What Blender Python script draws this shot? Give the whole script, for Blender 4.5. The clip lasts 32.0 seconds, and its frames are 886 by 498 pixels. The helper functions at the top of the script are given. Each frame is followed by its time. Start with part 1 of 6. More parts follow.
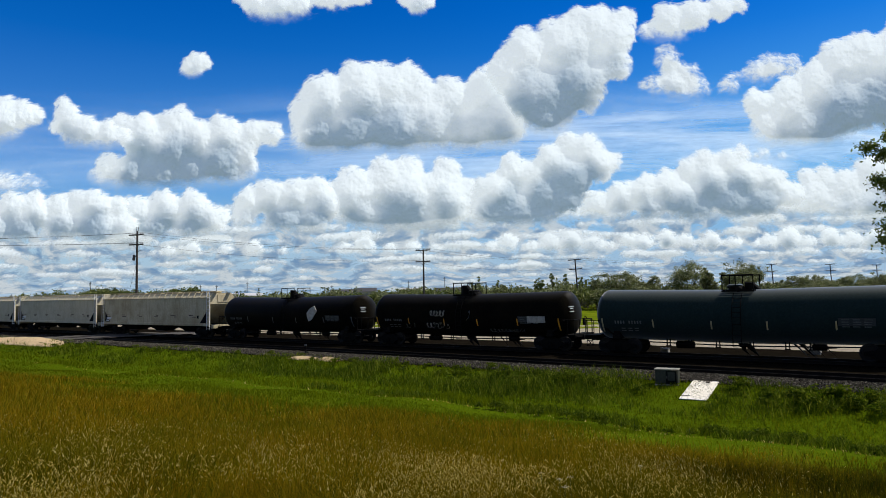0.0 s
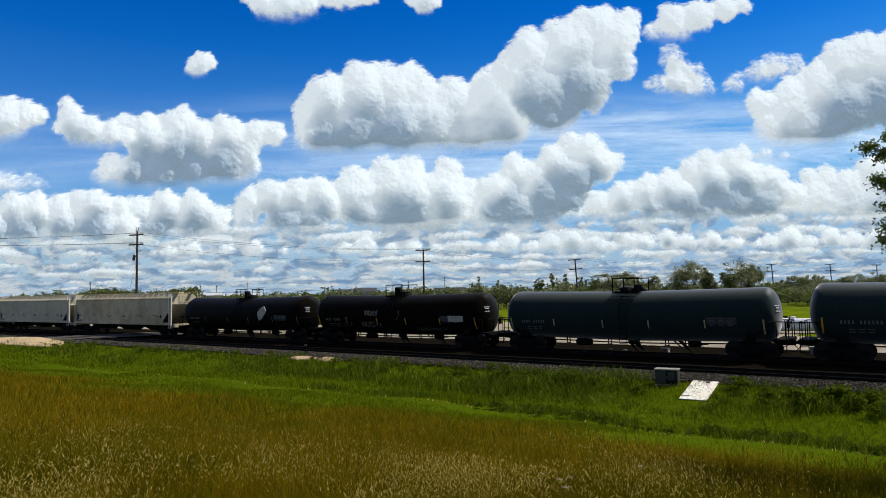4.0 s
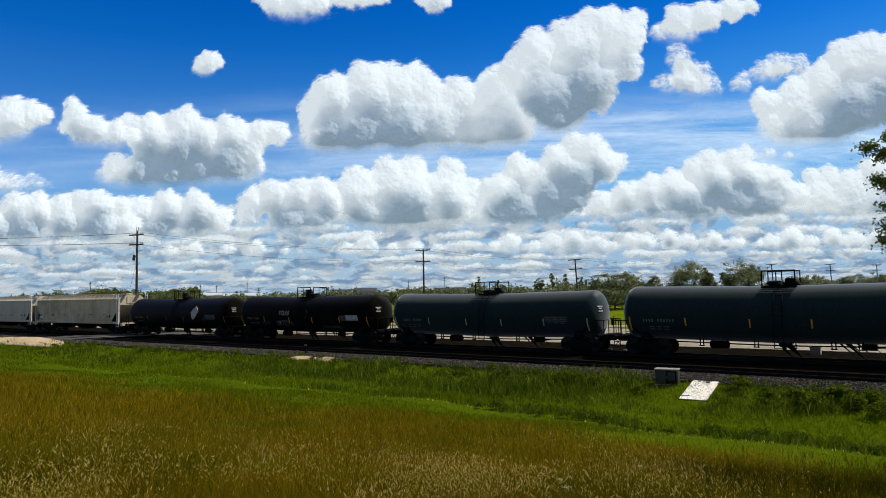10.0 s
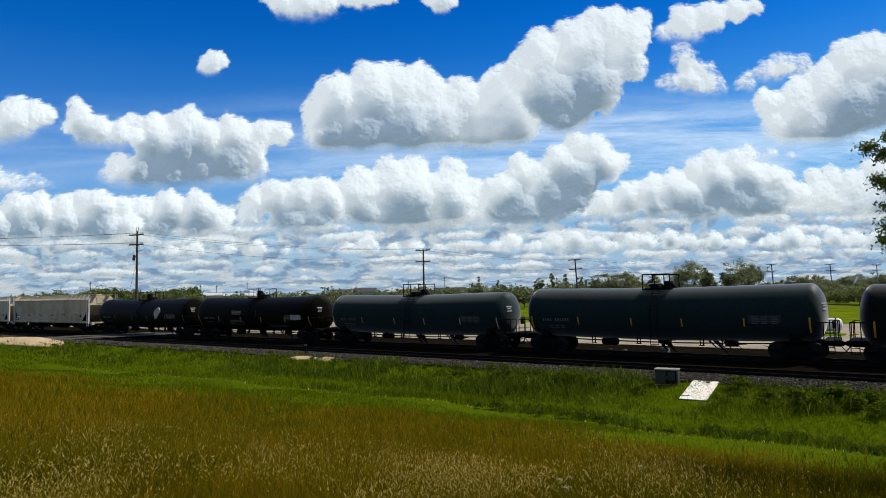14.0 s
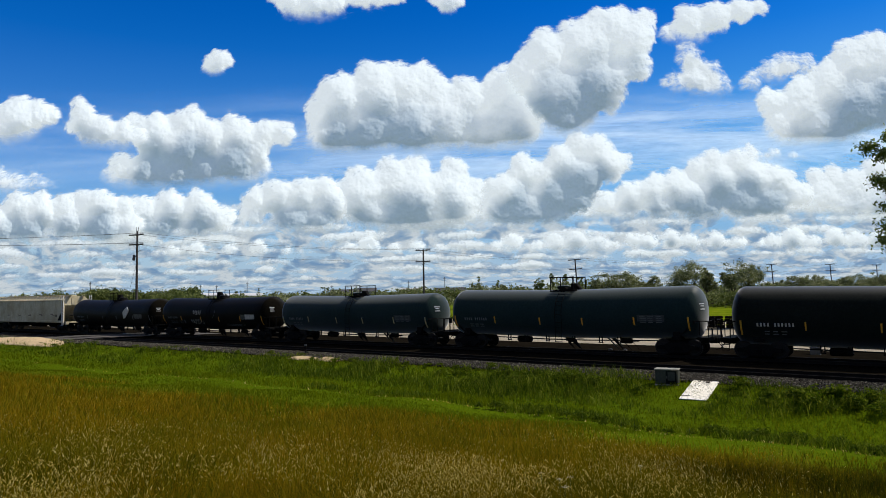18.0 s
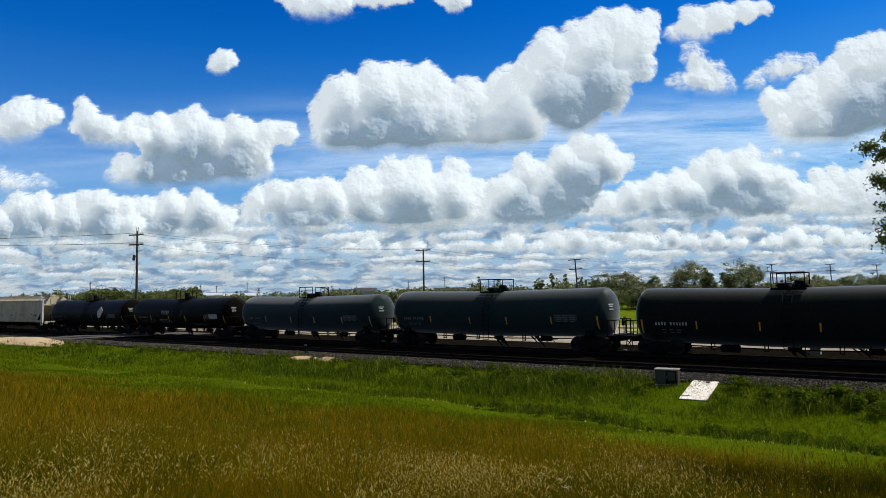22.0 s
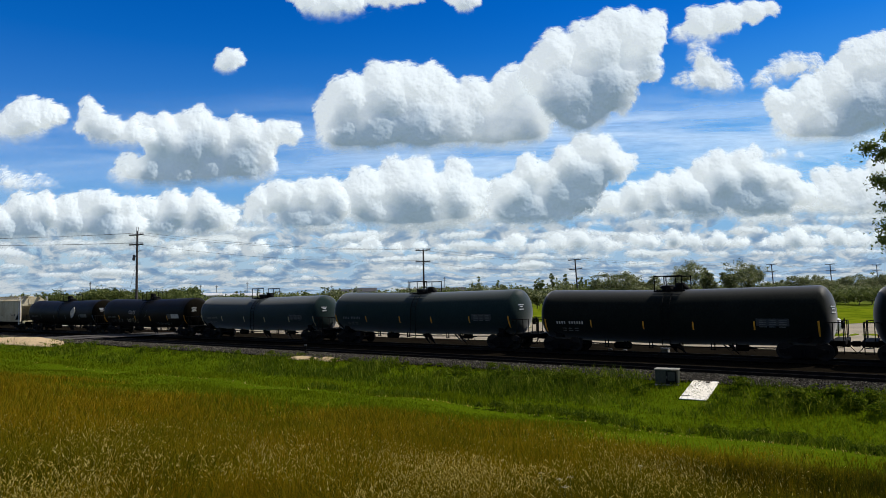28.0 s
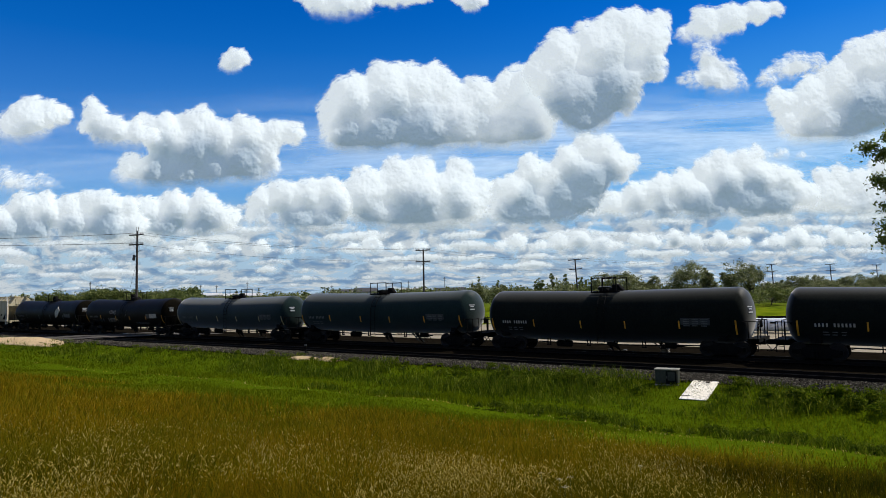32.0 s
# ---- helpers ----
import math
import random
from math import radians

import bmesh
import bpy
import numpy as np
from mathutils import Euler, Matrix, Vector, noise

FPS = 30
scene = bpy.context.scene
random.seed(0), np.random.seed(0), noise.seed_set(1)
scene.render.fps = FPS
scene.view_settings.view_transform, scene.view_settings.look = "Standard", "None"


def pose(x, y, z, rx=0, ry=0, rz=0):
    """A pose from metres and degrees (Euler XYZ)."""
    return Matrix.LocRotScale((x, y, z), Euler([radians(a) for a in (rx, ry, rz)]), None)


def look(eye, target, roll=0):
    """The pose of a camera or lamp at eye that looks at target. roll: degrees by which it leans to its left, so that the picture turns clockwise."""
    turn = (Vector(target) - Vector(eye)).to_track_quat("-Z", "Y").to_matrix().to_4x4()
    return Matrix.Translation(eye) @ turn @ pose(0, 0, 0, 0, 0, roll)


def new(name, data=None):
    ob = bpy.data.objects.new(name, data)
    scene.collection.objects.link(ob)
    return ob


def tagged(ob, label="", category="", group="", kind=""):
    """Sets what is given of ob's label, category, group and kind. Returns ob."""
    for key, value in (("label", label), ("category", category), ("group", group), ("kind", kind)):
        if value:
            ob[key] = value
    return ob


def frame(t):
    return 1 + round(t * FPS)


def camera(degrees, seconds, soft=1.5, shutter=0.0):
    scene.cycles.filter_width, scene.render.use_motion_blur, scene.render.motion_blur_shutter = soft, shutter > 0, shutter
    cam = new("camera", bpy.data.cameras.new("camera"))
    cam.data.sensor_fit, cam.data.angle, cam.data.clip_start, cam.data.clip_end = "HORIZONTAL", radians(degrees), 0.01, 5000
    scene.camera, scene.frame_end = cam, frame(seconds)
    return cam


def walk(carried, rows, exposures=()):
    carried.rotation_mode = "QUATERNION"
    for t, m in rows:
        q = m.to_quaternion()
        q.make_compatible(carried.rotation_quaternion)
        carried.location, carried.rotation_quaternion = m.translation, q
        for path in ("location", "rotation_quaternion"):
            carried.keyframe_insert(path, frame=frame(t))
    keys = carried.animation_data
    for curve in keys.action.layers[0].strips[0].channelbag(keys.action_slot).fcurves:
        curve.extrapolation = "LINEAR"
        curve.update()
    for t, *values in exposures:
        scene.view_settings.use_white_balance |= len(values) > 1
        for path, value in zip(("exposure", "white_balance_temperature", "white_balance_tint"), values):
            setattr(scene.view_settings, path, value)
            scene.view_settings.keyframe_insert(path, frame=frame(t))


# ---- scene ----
# World: x runs along the railway, y away from the camera across the tracks, z = 0 on the rail heads.
EYE_Z = 3.82
TRAIN_Y = 39.86            # centre line of the track with the train
TRAIN_YAW = 0.67           # main track turned so that the far cars fit the camera's view
SIDING_Y = 33.55           # centre line of the empty track in front
cam = camera(67.2, 32.0, soft=0.7)
CAM_POSE = pose(0, 0, EYE_Z, 93.80, 0, 36.385) @ pose(0, 0, 0, 0, 0, -1.036)
walk(cam, [(0.0, CAM_POSE), (32.0, CAM_POSE)])


def on_track(x):
    """The pose of a car on the main track."""
    return pose(x, TRAIN_Y + (x + 33.0) * math.tan(radians(TRAIN_YAW)), 0, 0, 0, TRAIN_YAW)


# train travel along x: seconds, metres gone since the start
TRAVEL = [(0, 0.0), (2, -3.17), (4, -6.36), (6, -9.60), (9, -14.66), (13, -21.31), (16, -25.95), (19, -30.4), (23, -35.55),
          (28, -40.65), (32, -44.6)]

# ---- world and sun
SUN_TO = Vector((0.55, 0.62, 1.0)).normalized()
world = bpy.data.worlds.new("prairie_sky")
scene.world = world
world.use_nodes = True
wn, wl = world.node_tree.nodes, world.node_tree.links
wn.clear()
w_sky = wn.new("ShaderNodeTexSky")
w_sky.sky_type = "NISHITA"
w_sky.sun_disc = False
w_sky.sun_elevation = math.asin(SUN_TO.z)
w_sky.sun_rotation = math.atan2(SUN_TO.x, SUN_TO.y)
w_sky.air_density, w_sky.dust_density, w_sky.ozone_density = 1.0, 0.0, 3.0
w_sat = wn.new("ShaderNodeHueSaturation")
w_sat.inputs["Hue"].default_value, w_sat.inputs["Saturation"].default_value = 0.52, 1.5
w_geo = wn.new("ShaderNodeTexCoord")
w_sep = wn.new("ShaderNodeSeparateXYZ")
w_haze = wn.new("ShaderNodeMapRange")
w_haze.interpolation_type = "SMOOTHERSTEP"
w_haze.inputs["From Min"].default_value, w_haze.inputs["From Max"].default_value = 0.2, -0.03
w_mix = wn.new("ShaderNodeMix")
w_mix.data_type = "RGBA"
w_mix.inputs[7].default_value = (3.0, 4.2, 5.5, 1)      # pale summer haze towards the horizon
w_air = wn.new("ShaderNodeMapRange")
w_air.interpolation_type = "SMOOTHSTEP"
w_air.inputs["From Min"].default_value, w_air.inputs["From Max"].default_value, w_air.inputs["To Max"].default_value = 0.42, 0.08, 0.65
w_low = wn.new("ShaderNodeMix")
w_low.data_type = "RGBA"
w_low.inputs[7].default_value = (0.7, 3.3, 6.5, 1)      # the paler blue of the lower sky
w_bg = wn.new("ShaderNodeBackground")
w_bg.inputs["Strength"].default_value = 0.12
w_out = wn.new("ShaderNodeOutputWorld")
wl.new(w_sky.outputs[0], w_sat.inputs["Color"])
wl.new(w_geo.outputs["Generated"], w_sep.inputs[0])
wl.new(w_sep.outputs["Z"], w_haze.inputs["Value"])
wl.new(w_haze.outputs[0], w_mix.inputs[0])
wl.new(w_sep.outputs["Z"], w_air.inputs["Value"])
w_side = wn.new("ShaderNodeVectorMath")            # the air is paler on the sun's side
w_side.operation = "DOT_PRODUCT"
w_side.inputs[1].default_value = Vector((SUN_TO.x, SUN_TO.y, 0)).normalized()
w_pale = wn.new("ShaderNodeMapRange")
w_pale.inputs["From Min"].default_value, w_pale.inputs["From Max"].default_value = -0.35, 0.65
w_pale.inputs["To Min"].default_value, w_pale.inputs["To Max"].default_value = 0.35, 1.45
w_both = wn.new("ShaderNodeMath")
w_both.operation, w_both.use_clamp = "MULTIPLY", True
wl.new(w_geo.outputs["Generated"], w_side.inputs[0])
wl.new(w_side.outputs["Value"], w_pale.inputs["Value"])
wl.new(w_air.outputs[0], w_both.inputs[0])
wl.new(w_pale.outputs[0], w_both.inputs[1])
wl.new(w_both.outputs[0], w_low.inputs[0])
wl.new(w_sat.outputs[0], w_low.inputs[6])
wl.new(w_low.outputs[2], w_mix.inputs[6])
# broken cumulus added out of view, overhead and behind, to whiten the sky's fill light
w_puff = wn.new("ShaderNodeTexNoise")
w_puff.inputs["Scale"].default_value, w_puff.inputs["Detail"].default_value = 3.5, 7.0
w_cover, w_high, w_aft = (wn.new("ShaderNodeMapRange") for _ in range(3))
for node, lo, hi in ((w_cover, 0.45, 0.56), (w_high, 0.47, 0.6), (w_aft, 0.5, 0.3)):
    node.interpolation_type = "SMOOTHSTEP"
    node.inputs["From Min"].default_value, node.inputs["From Max"].default_value = lo, hi
w_fwd = wn.new("ShaderNodeVectorMath")
w_fwd.operation = "DOT_PRODUCT"
w_fwd.inputs[1].default_value = (-math.sin(radians(36.385)), math.cos(radians(36.385)), 0)
w_max, w_mul = wn.new("ShaderNodeMath"), wn.new("ShaderNodeMath")
w_max.operation, w_mul.operation = "MAXIMUM", "MULTIPLY"
w_cum = wn.new("ShaderNodeMix")
w_cum.data_type = "RGBA"
w_cum.inputs[7].default_value = (3.6, 3.7, 3.7, 1)
wl.new(w_geo.outputs["Generated"], w_puff.inputs["Vector"])
wl.new(w_puff.outputs["Fac"], w_cover.inputs["Value"])
wl.new(w_sep.outputs["Z"], w_high.inputs["Value"])
wl.new(w_geo.outputs["Generated"], w_fwd.inputs[0])
wl.new(w_fwd.outputs["Value"], w_aft.inputs["Value"])
wl.new(w_high.outputs[0], w_max.inputs[0])
wl.new(w_aft.outputs[0], w_max.inputs[1])
wl.new(w_max.outputs[0], w_mul.inputs[0])
wl.new(w_cover.outputs[0], w_mul.inputs[1])
wl.new(w_mul.outputs[0], w_cum.inputs[0])
wl.new(w_mix.outputs[2], w_cum.inputs[6])
wl.new(w_cum.outputs[2], w_bg.inputs[0])
wl.new(w_bg.outputs[0], w_out.inputs[0])
sun_data = bpy.data.lights.new("sun", "SUN")
sun_data.energy, sun_data.angle, sun_data.color = 5.0, radians(0.53), (1.0, 0.94, 0.84)
sun_ob = new("sun", sun_data)
sun_ob.matrix_basis = look(SUN_TO * 200, (0, 0, 0))
scene.view_settings.exposure = 0.0
# ---- materials
MATS = {}


def ramp_node(nt, fac, stops):
    r = nt.nodes.new("ShaderNodeValToRGB")
    els = r.color_ramp.elements
    while len(els) < len(stops):
        els.new(0.5)
    for el, (p, c) in zip(els, stops):
        el.position, el.color = p, (*c, 1)
    nt.links.new(fac, r.inputs[0])
    return r.outputs[0]


def noise_node(nt, vec, scale, detail=5.0, rough=0.6, distort=0.0):
    n = nt.nodes.new("ShaderNodeTexNoise")
    n.inputs["Scale"].default_value = scale
    n.inputs["Detail"].default_value = detail
    n.inputs["Roughness"].default_value = rough
    n.inputs["Distortion"].default_value = distort
    nt.links.new(vec, n.inputs["Vector"])
    return n.outputs["Fac"]


def mapped(nt, scale=(1, 1, 1), coord="Object"):
    tc = nt.nodes.new("ShaderNodeTexCoord")
    mp = nt.nodes.new("ShaderNodeMapping")
    mp.inputs["Scale"].default_value = scale
    nt.links.new(tc.outputs[coord], mp.inputs["Vector"])
    return mp.outputs[0]


def mixed(nt, fac, a, b, mode="MIX"):
    m = nt.nodes.new("ShaderNodeMix")
    m.data_type, m.blend_type = "RGBA", mode
    for sock, v in ((m.inputs[0], fac), (m.inputs[6], a), (m.inputs[7], b)):
        if isinstance(v, (int, float)):
            sock.default_value = v
        elif isinstance(v, tuple):
            sock.default_value = (*v, 1)
        else:
            nt.links.new(v, sock)
    return m.outputs[2]


def paint(name, base, dirt=None, rough=0.5, metal=0.0, fine=18.0, coarse=0.7, amount=0.35, bump=0.15, streak=False, spec=0.5,
          random_value=0.0, stretch=(1, 1, 1), sheen=0.0, glance=0.0):
    """A worn surface: a base colour, dirt in broad stains and streaks, fine grain in colour, gloss and relief."""
    if name in MATS:
        return MATS[name]
    m = bpy.data.materials.new(name)
    m.use_nodes = True
    nt = m.node_tree
    b = nt.nodes["Principled BSDF"]
    dirt = dirt or tuple(c * 0.55 for c in base)
    v = mapped(nt, stretch)
    big = noise_node(nt, v, coarse, 6, 0.62)
    small = noise_node(nt, v, fine, 4, 0.6)
    f = ramp_node(nt, big, [(0.42, (0, 0, 0)), (0.72, (1, 1, 1))])
    col = mixed(nt, f, base, dirt)
    if streak:
        down = noise_node(nt, mapped(nt, (2.2, 2.2, 0.18)), 3.0, 5, 0.65)
        f2 = ramp_node(nt, down, [(0.5, (0, 0, 0)), (0.75, (0.8, 0.8, 0.8))])
        col = mixed(nt, f2, col, dirt)
    g = ramp_node(nt, small, [(0.3, (1 - amount,) * 3), (0.7, (1 + amount * 0.4,) * 3)])
    col = mixed(nt, 1.0, col, g, "MULTIPLY")
    if random_value:
        oi = nt.nodes.new("ShaderNodeObjectInfo")
        rv = ramp_node(nt, oi.outputs["Random"], [(0, (1 - random_value,) * 3), (1, (1 + random_value * 0.5,) * 3)])
        col = mixed(nt, 1.0, col, rv, "MULTIPLY")
    nt.links.new(col, b.inputs["Base Color"])
    rr = nt.nodes.new("ShaderNodeMapRange")
    rr.inputs["To Min"].default_value = max(0.03, rough - 0.12)
    rr.inputs["To Max"].default_value = min(1, rough + 0.18)
    nt.links.new(big, rr.inputs["Value"])
    nt.links.new(rr.outputs[0], b.inputs["Roughness"])
    b.inputs["Metallic"].default_value = metal
    b.inputs["Specular IOR Level"].default_value = spec
    b.inputs["Sheen Weight"].default_value, b.inputs["Sheen Roughness"].default_value = sheen, 0.35
    if glance:       # gloss that only shows at a glancing view
        lw, pw = nt.nodes.new("ShaderNodeLayerWeight"), nt.nodes.new("ShaderNodeMath")
        lw.inputs[0].default_value = 0.5
        pw.operation = "MULTIPLY_ADD"
        pw.inputs[1].default_value, pw.inputs[2].default_value = glance, -glance * 0.3
        pw.use_clamp = True
        nt.links.new(lw.outputs["Facing"], pw.inputs[0])
        nt.links.new(pw.outputs[0], b.inputs["Specular IOR Level"])
    if bump:
        bn = nt.nodes.new("ShaderNodeBump")
        bn.inputs["Strength"].default_value = bump
        bn.inputs["Distance"].default_value = 0.02
        nt.links.new(small, bn.inputs["Height"])
        nt.links.new(bn.outputs[0], b.inputs["Normal"])
    MATS[name] = m
    return m


# ---- mesh helpers
def part(name, bm, mat, parent=None, label="", m=None, smooth=False):
    """Links a bmesh as one mesh object under a thing or under a part."""
    me = bpy.data.meshes.new(name)
    bm.to_mesh(me)
    bm.free()
    if smooth:
        me.polygons.foreach_set("use_smooth", [True] * len(me.polygons))
    return part_mesh(name, me, mat, parent, label, m)


def part_mesh(name, me, mat, parent=None, label="", m=None):
    if mat is not None and not me.materials:
        me.materials.append(mat)
    ob = new(name, me)
    if parent is not None:
        ob.parent = parent
    if m is not None:
        ob.matrix_basis = m
    if label:
        ob["label"] = label
    return ob


def thing(name, label, category, group="", kind="", m=None):
    ob = new(name)
    ob.empty_display_size = 0.3
    if m is not None:
        ob.matrix_basis = m
    return tagged(ob, label, category, group, kind)


def add_box(bm, c, size, rot=None, bevel=0.0):
    m = Matrix.Translation(c) @ (rot.to_4x4() if rot is not None else Matrix.Identity(4)) @ Matrix.Diagonal((*size, 1))
    r = bmesh.ops.create_cube(bm, size=1.0, matrix=m)
    if bevel:
        es = list({e for v in r["verts"] for e in v.link_edges})
        bmesh.ops.bevel(bm, geom=es, offset=bevel, segments=1, affect="EDGES", profile=0.5)
    return bm


def box(c, size, rot=None, bevel=0.0):
    return add_box(bmesh.new(), c, size, rot, bevel)


def add_tube(bm, a, b, r, seg=8, r2=None):
    a, b = Vector(a), Vector(b)
    d = b - a
    m = Matrix.Translation((a + b) / 2) @ d.to_track_quat("Z", "Y").to_matrix().to_4x4()
    bmesh.ops.create_cone(bm, cap_ends=True, segments=seg, radius1=r, radius2=r if r2 is None else r2, depth=d.length, matrix=m)
    return bm


def tube(points, r, seg=8):
    bm = bmesh.new()
    for a, b in zip(points, points[1:]):
        add_tube(bm, a, b, r, seg)
    return bm


def spun(profile, seg=40, axis="x"):
    """A body of revolution: profile is (position along the axis, radius, sag of the axis)."""
    bm = bmesh.new()
    rings = []
    for x, r, dz in profile:
        ring = []
        for k in range(seg):
            a = 2 * math.pi * k / seg
            if r < 1e-4:
                ring = [bm.verts.new((x, 0, dz))]
                break
            p = (x, r * math.sin(a), dz + r * math.cos(a))
            if axis == "y":
                p = (r * math.sin(a), x, dz + r * math.cos(a))
            if axis == "z":
                p = (r * math.sin(a), r * math.cos(a), x)
            ring.append(bm.verts.new(p))
        rings.append(ring)
    for p, q in zip(rings, rings[1:]):
        for k in range(seg):
            j = (k + 1) % seg
            if len(p) == 1 and len(q) == 1:
                break
            if len(p) == 1:
                bm.faces.new((p[0], q[j], q[k]))
            elif len(q) == 1:
                bm.faces.new((p[k], p[j], q[0]))
            else:
                bm.faces.new((p[k], p[j], q[j], q[k]))
    bmesh.ops.recalc_face_normals(bm, faces=bm.faces)
    return bm


def mesh_from(name, verts, faces):
    """A mesh from numpy arrays of vertices (n, 3) and of triangles or quads (m, 3 or 4)."""
    me = bpy.data.meshes.new(name)
    n, k = faces.shape
    me.vertices.add(len(verts))
    me.vertices.foreach_set("co", np.ascontiguousarray(verts, dtype=np.float32).ravel())
    me.loops.add(n * k)
    me.loops.foreach_set("vertex_index", np.ascontiguousarray(faces, dtype=np.int32).ravel())
    me.polygons.add(n)
    me.polygons.foreach_set("loop_start", np.arange(0, n * k, k, dtype=np.int32))
    me.update(calc_edges=True)
    return me
# ---- the land
PROFILE = [(-60, 2.6), (-6, 2.4), (0, 2.12), (5, 1.42), (10, 0.62), (14, 0.1), (17.5, -0.38), (21, -0.72), (24.5, -0.98), (26.2, -0.9), (27.6, -0.72),
           (30.0, -0.28), (31.2, -0.24), (43.0, -0.26), (46.8, -0.24), (47.3, -0.18), (52.6, -0.16), (54, -0.3), (70, -0.1), (110, 0.35), (180, 0.5),
           (400, 0.6), (5000, 0.0)]
PY = np.array([p[0] for p in PROFILE], float)
PZ = np.array([p[1] for p in PROFILE], float)


def land_z(x, y):
    x, y = np.asarray(x, float), np.asarray(y, float)
    z = np.interp(y, PY, PZ)
    wob = 0.05 * np.sin(0.9 * x + 0.5 * y) + 0.06 * np.sin(0.37 * x - 0.8 * y + 1.0) + 0.1 * np.sin(0.13 * x + 0.21 * y)
    off = np.clip((29.0 - y) / 4, 0, 1) + np.clip((y - 55) / 20, 0, 1) * 1.5
    return z + wob * off


def sheet(name, xs, ys, lift=0.0):
    gx, gy = np.meshgrid(xs, ys)
    v = np.stack([gx.ravel(), gy.ravel(), (land_z(gx, gy) + lift).ravel()], 1)
    nx, ny = len(xs), len(ys)
    i = (np.arange(ny - 1)[:, None] * nx + np.arange(nx - 1)[None, :]).ravel()
    f = np.stack([i, i + 1, i + nx + 1, i + nx], 1)
    me = mesh_from(name, v, f)
    me.polygons.foreach_set("use_smooth", [True] * len(me.polygons))
    return me


def turf_material():
    m = bpy.data.materials.new("turf")
    m.use_nodes = True
    nt = m.node_tree
    b = nt.nodes["Principled BSDF"]
    v = mapped(nt)
    sep = nt.nodes.new("ShaderNodeSeparateXYZ")
    nt.links.new(v, sep.inputs[0])
    n1 = noise_node(nt, v, 0.35, 6, 0.6)
    n2 = noise_node(nt, v, 9.0, 5, 0.65)
    # dry meadow on the rise, fresh grass in the ditch and beyond
    edge = nt.nodes.new("ShaderNodeMath")
    edge.operation = "MULTIPLY_ADD"
    nt.links.new(n1, edge.inputs[0])
    edge.inputs[1].default_value = 9.0
    nt.links.new(sep.outputs["Y"], edge.inputs[2])
    mr = nt.nodes.new("ShaderNodeMapRange")
    mr.inputs["From Min"].default_value, mr.inputs["From Max"].default_value = 15.0, 25.0
    nt.links.new(edge.outputs[0], mr.inputs["Value"])
    dry = ramp_node(nt, n2, [(0.3, (0.08, 0.058, 0.003)), (0.7, (0.15, 0.105, 0.006))])
    fresh = ramp_node(nt, n2, [(0.3, (0.04, 0.065, 0.002)), (0.7, (0.075, 0.11, 0.003))])
    far = nt.nodes.new("ShaderNodeMapRange")
    far.inputs["From Min"].default_value, far.inputs["From Max"].default_value = 50.0, 60.0
    nt.links.new(sep.outputs["Y"], far.inputs["Value"])
    field = ramp_node(nt, noise_node(nt, v, 0.12, 6, 0.7), [(0.35, (0.04, 0.06, 0.012)), (0.6, (0.065, 0.08, 0.025)), (0.75, (0.11, 0.105, 0.05))])
    lush = ramp_node(nt, n1, [(0.35, (0.06, 0.09, 0.004)), (0.55, (0.11, 0.145, 0.006)), (0.75, (0.16, 0.165, 0.012))])
    off = nt.nodes.new("ShaderNodeMapRange")
    off.inputs["From Min"].default_value, off.inputs["From Max"].default_value = 115.0, 190.0
    nt.links.new(sep.outputs["Y"], off.inputs["Value"])
    field = mixed(nt, off.outputs[0], lush, field)
    nt.links.new(mixed(nt, far.outputs[0], mixed(nt, mr.outputs[0], dry, fresh), field), b.inputs["Base Color"])
    b.inputs["Roughness"].default_value = 0.95
    b.inputs["Specular IOR Level"].default_value = 0.0
    bn = nt.nodes.new("ShaderNodeBump")
    bn.inputs["Strength"].default_value, bn.inputs["Distance"].default_value = 0.6, 0.08
    nt.links.new(n2, bn.inputs["Height"])
    nt.links.new(bn.outputs[0], b.inputs["Normal"])
    return m


near = np.concatenate([np.arange(-120, 30, 0.8)])
xs = np.concatenate([-np.geomspace(4600, 122, 40), near, np.geomspace(31, 4600, 40)])
ys = np.concatenate([np.linspace(-60, -2, 14), np.arange(0, 56, 0.7), np.geomspace(57, 4900, 60)])
TURF = turf_material()
ground = part_mesh("ground", sheet("ground", xs, ys), TURF)
tagged(ground, "rolling prairie ground with green and dry yellowed grass", "ground", kind="structure")

# Bed, rails and ties are darker than life; crushed shadow tone is in their colour.
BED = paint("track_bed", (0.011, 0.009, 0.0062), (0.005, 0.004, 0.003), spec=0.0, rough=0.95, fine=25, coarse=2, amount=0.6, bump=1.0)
GRAVEL = paint("pale_gravel", (0.3, 0.25, 0.165), (0.2, 0.165, 0.11), rough=0.95, fine=14, coarse=0.4, amount=0.4, bump=0.6)
long_x = np.concatenate([-np.geomspace(900, 62, 40), np.arange(-60, 20, 1.0), np.geomspace(20.5, 600, 30)])
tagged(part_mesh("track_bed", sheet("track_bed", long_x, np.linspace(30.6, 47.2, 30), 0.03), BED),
       "near-black gravel bed under the railway tracks", "track bed", kind="structure")
tagged(part_mesh("gravel_road", sheet("gravel_road", long_x, np.linspace(47.3, 77.0, 40), 0.03), GRAVEL),
       "wide pale tan gravel road and yard beside the railway", "road", kind="structure")

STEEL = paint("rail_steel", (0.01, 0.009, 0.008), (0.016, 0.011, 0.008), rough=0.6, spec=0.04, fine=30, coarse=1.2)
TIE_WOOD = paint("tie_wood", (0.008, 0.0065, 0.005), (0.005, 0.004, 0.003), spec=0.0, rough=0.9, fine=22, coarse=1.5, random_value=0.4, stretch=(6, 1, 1))


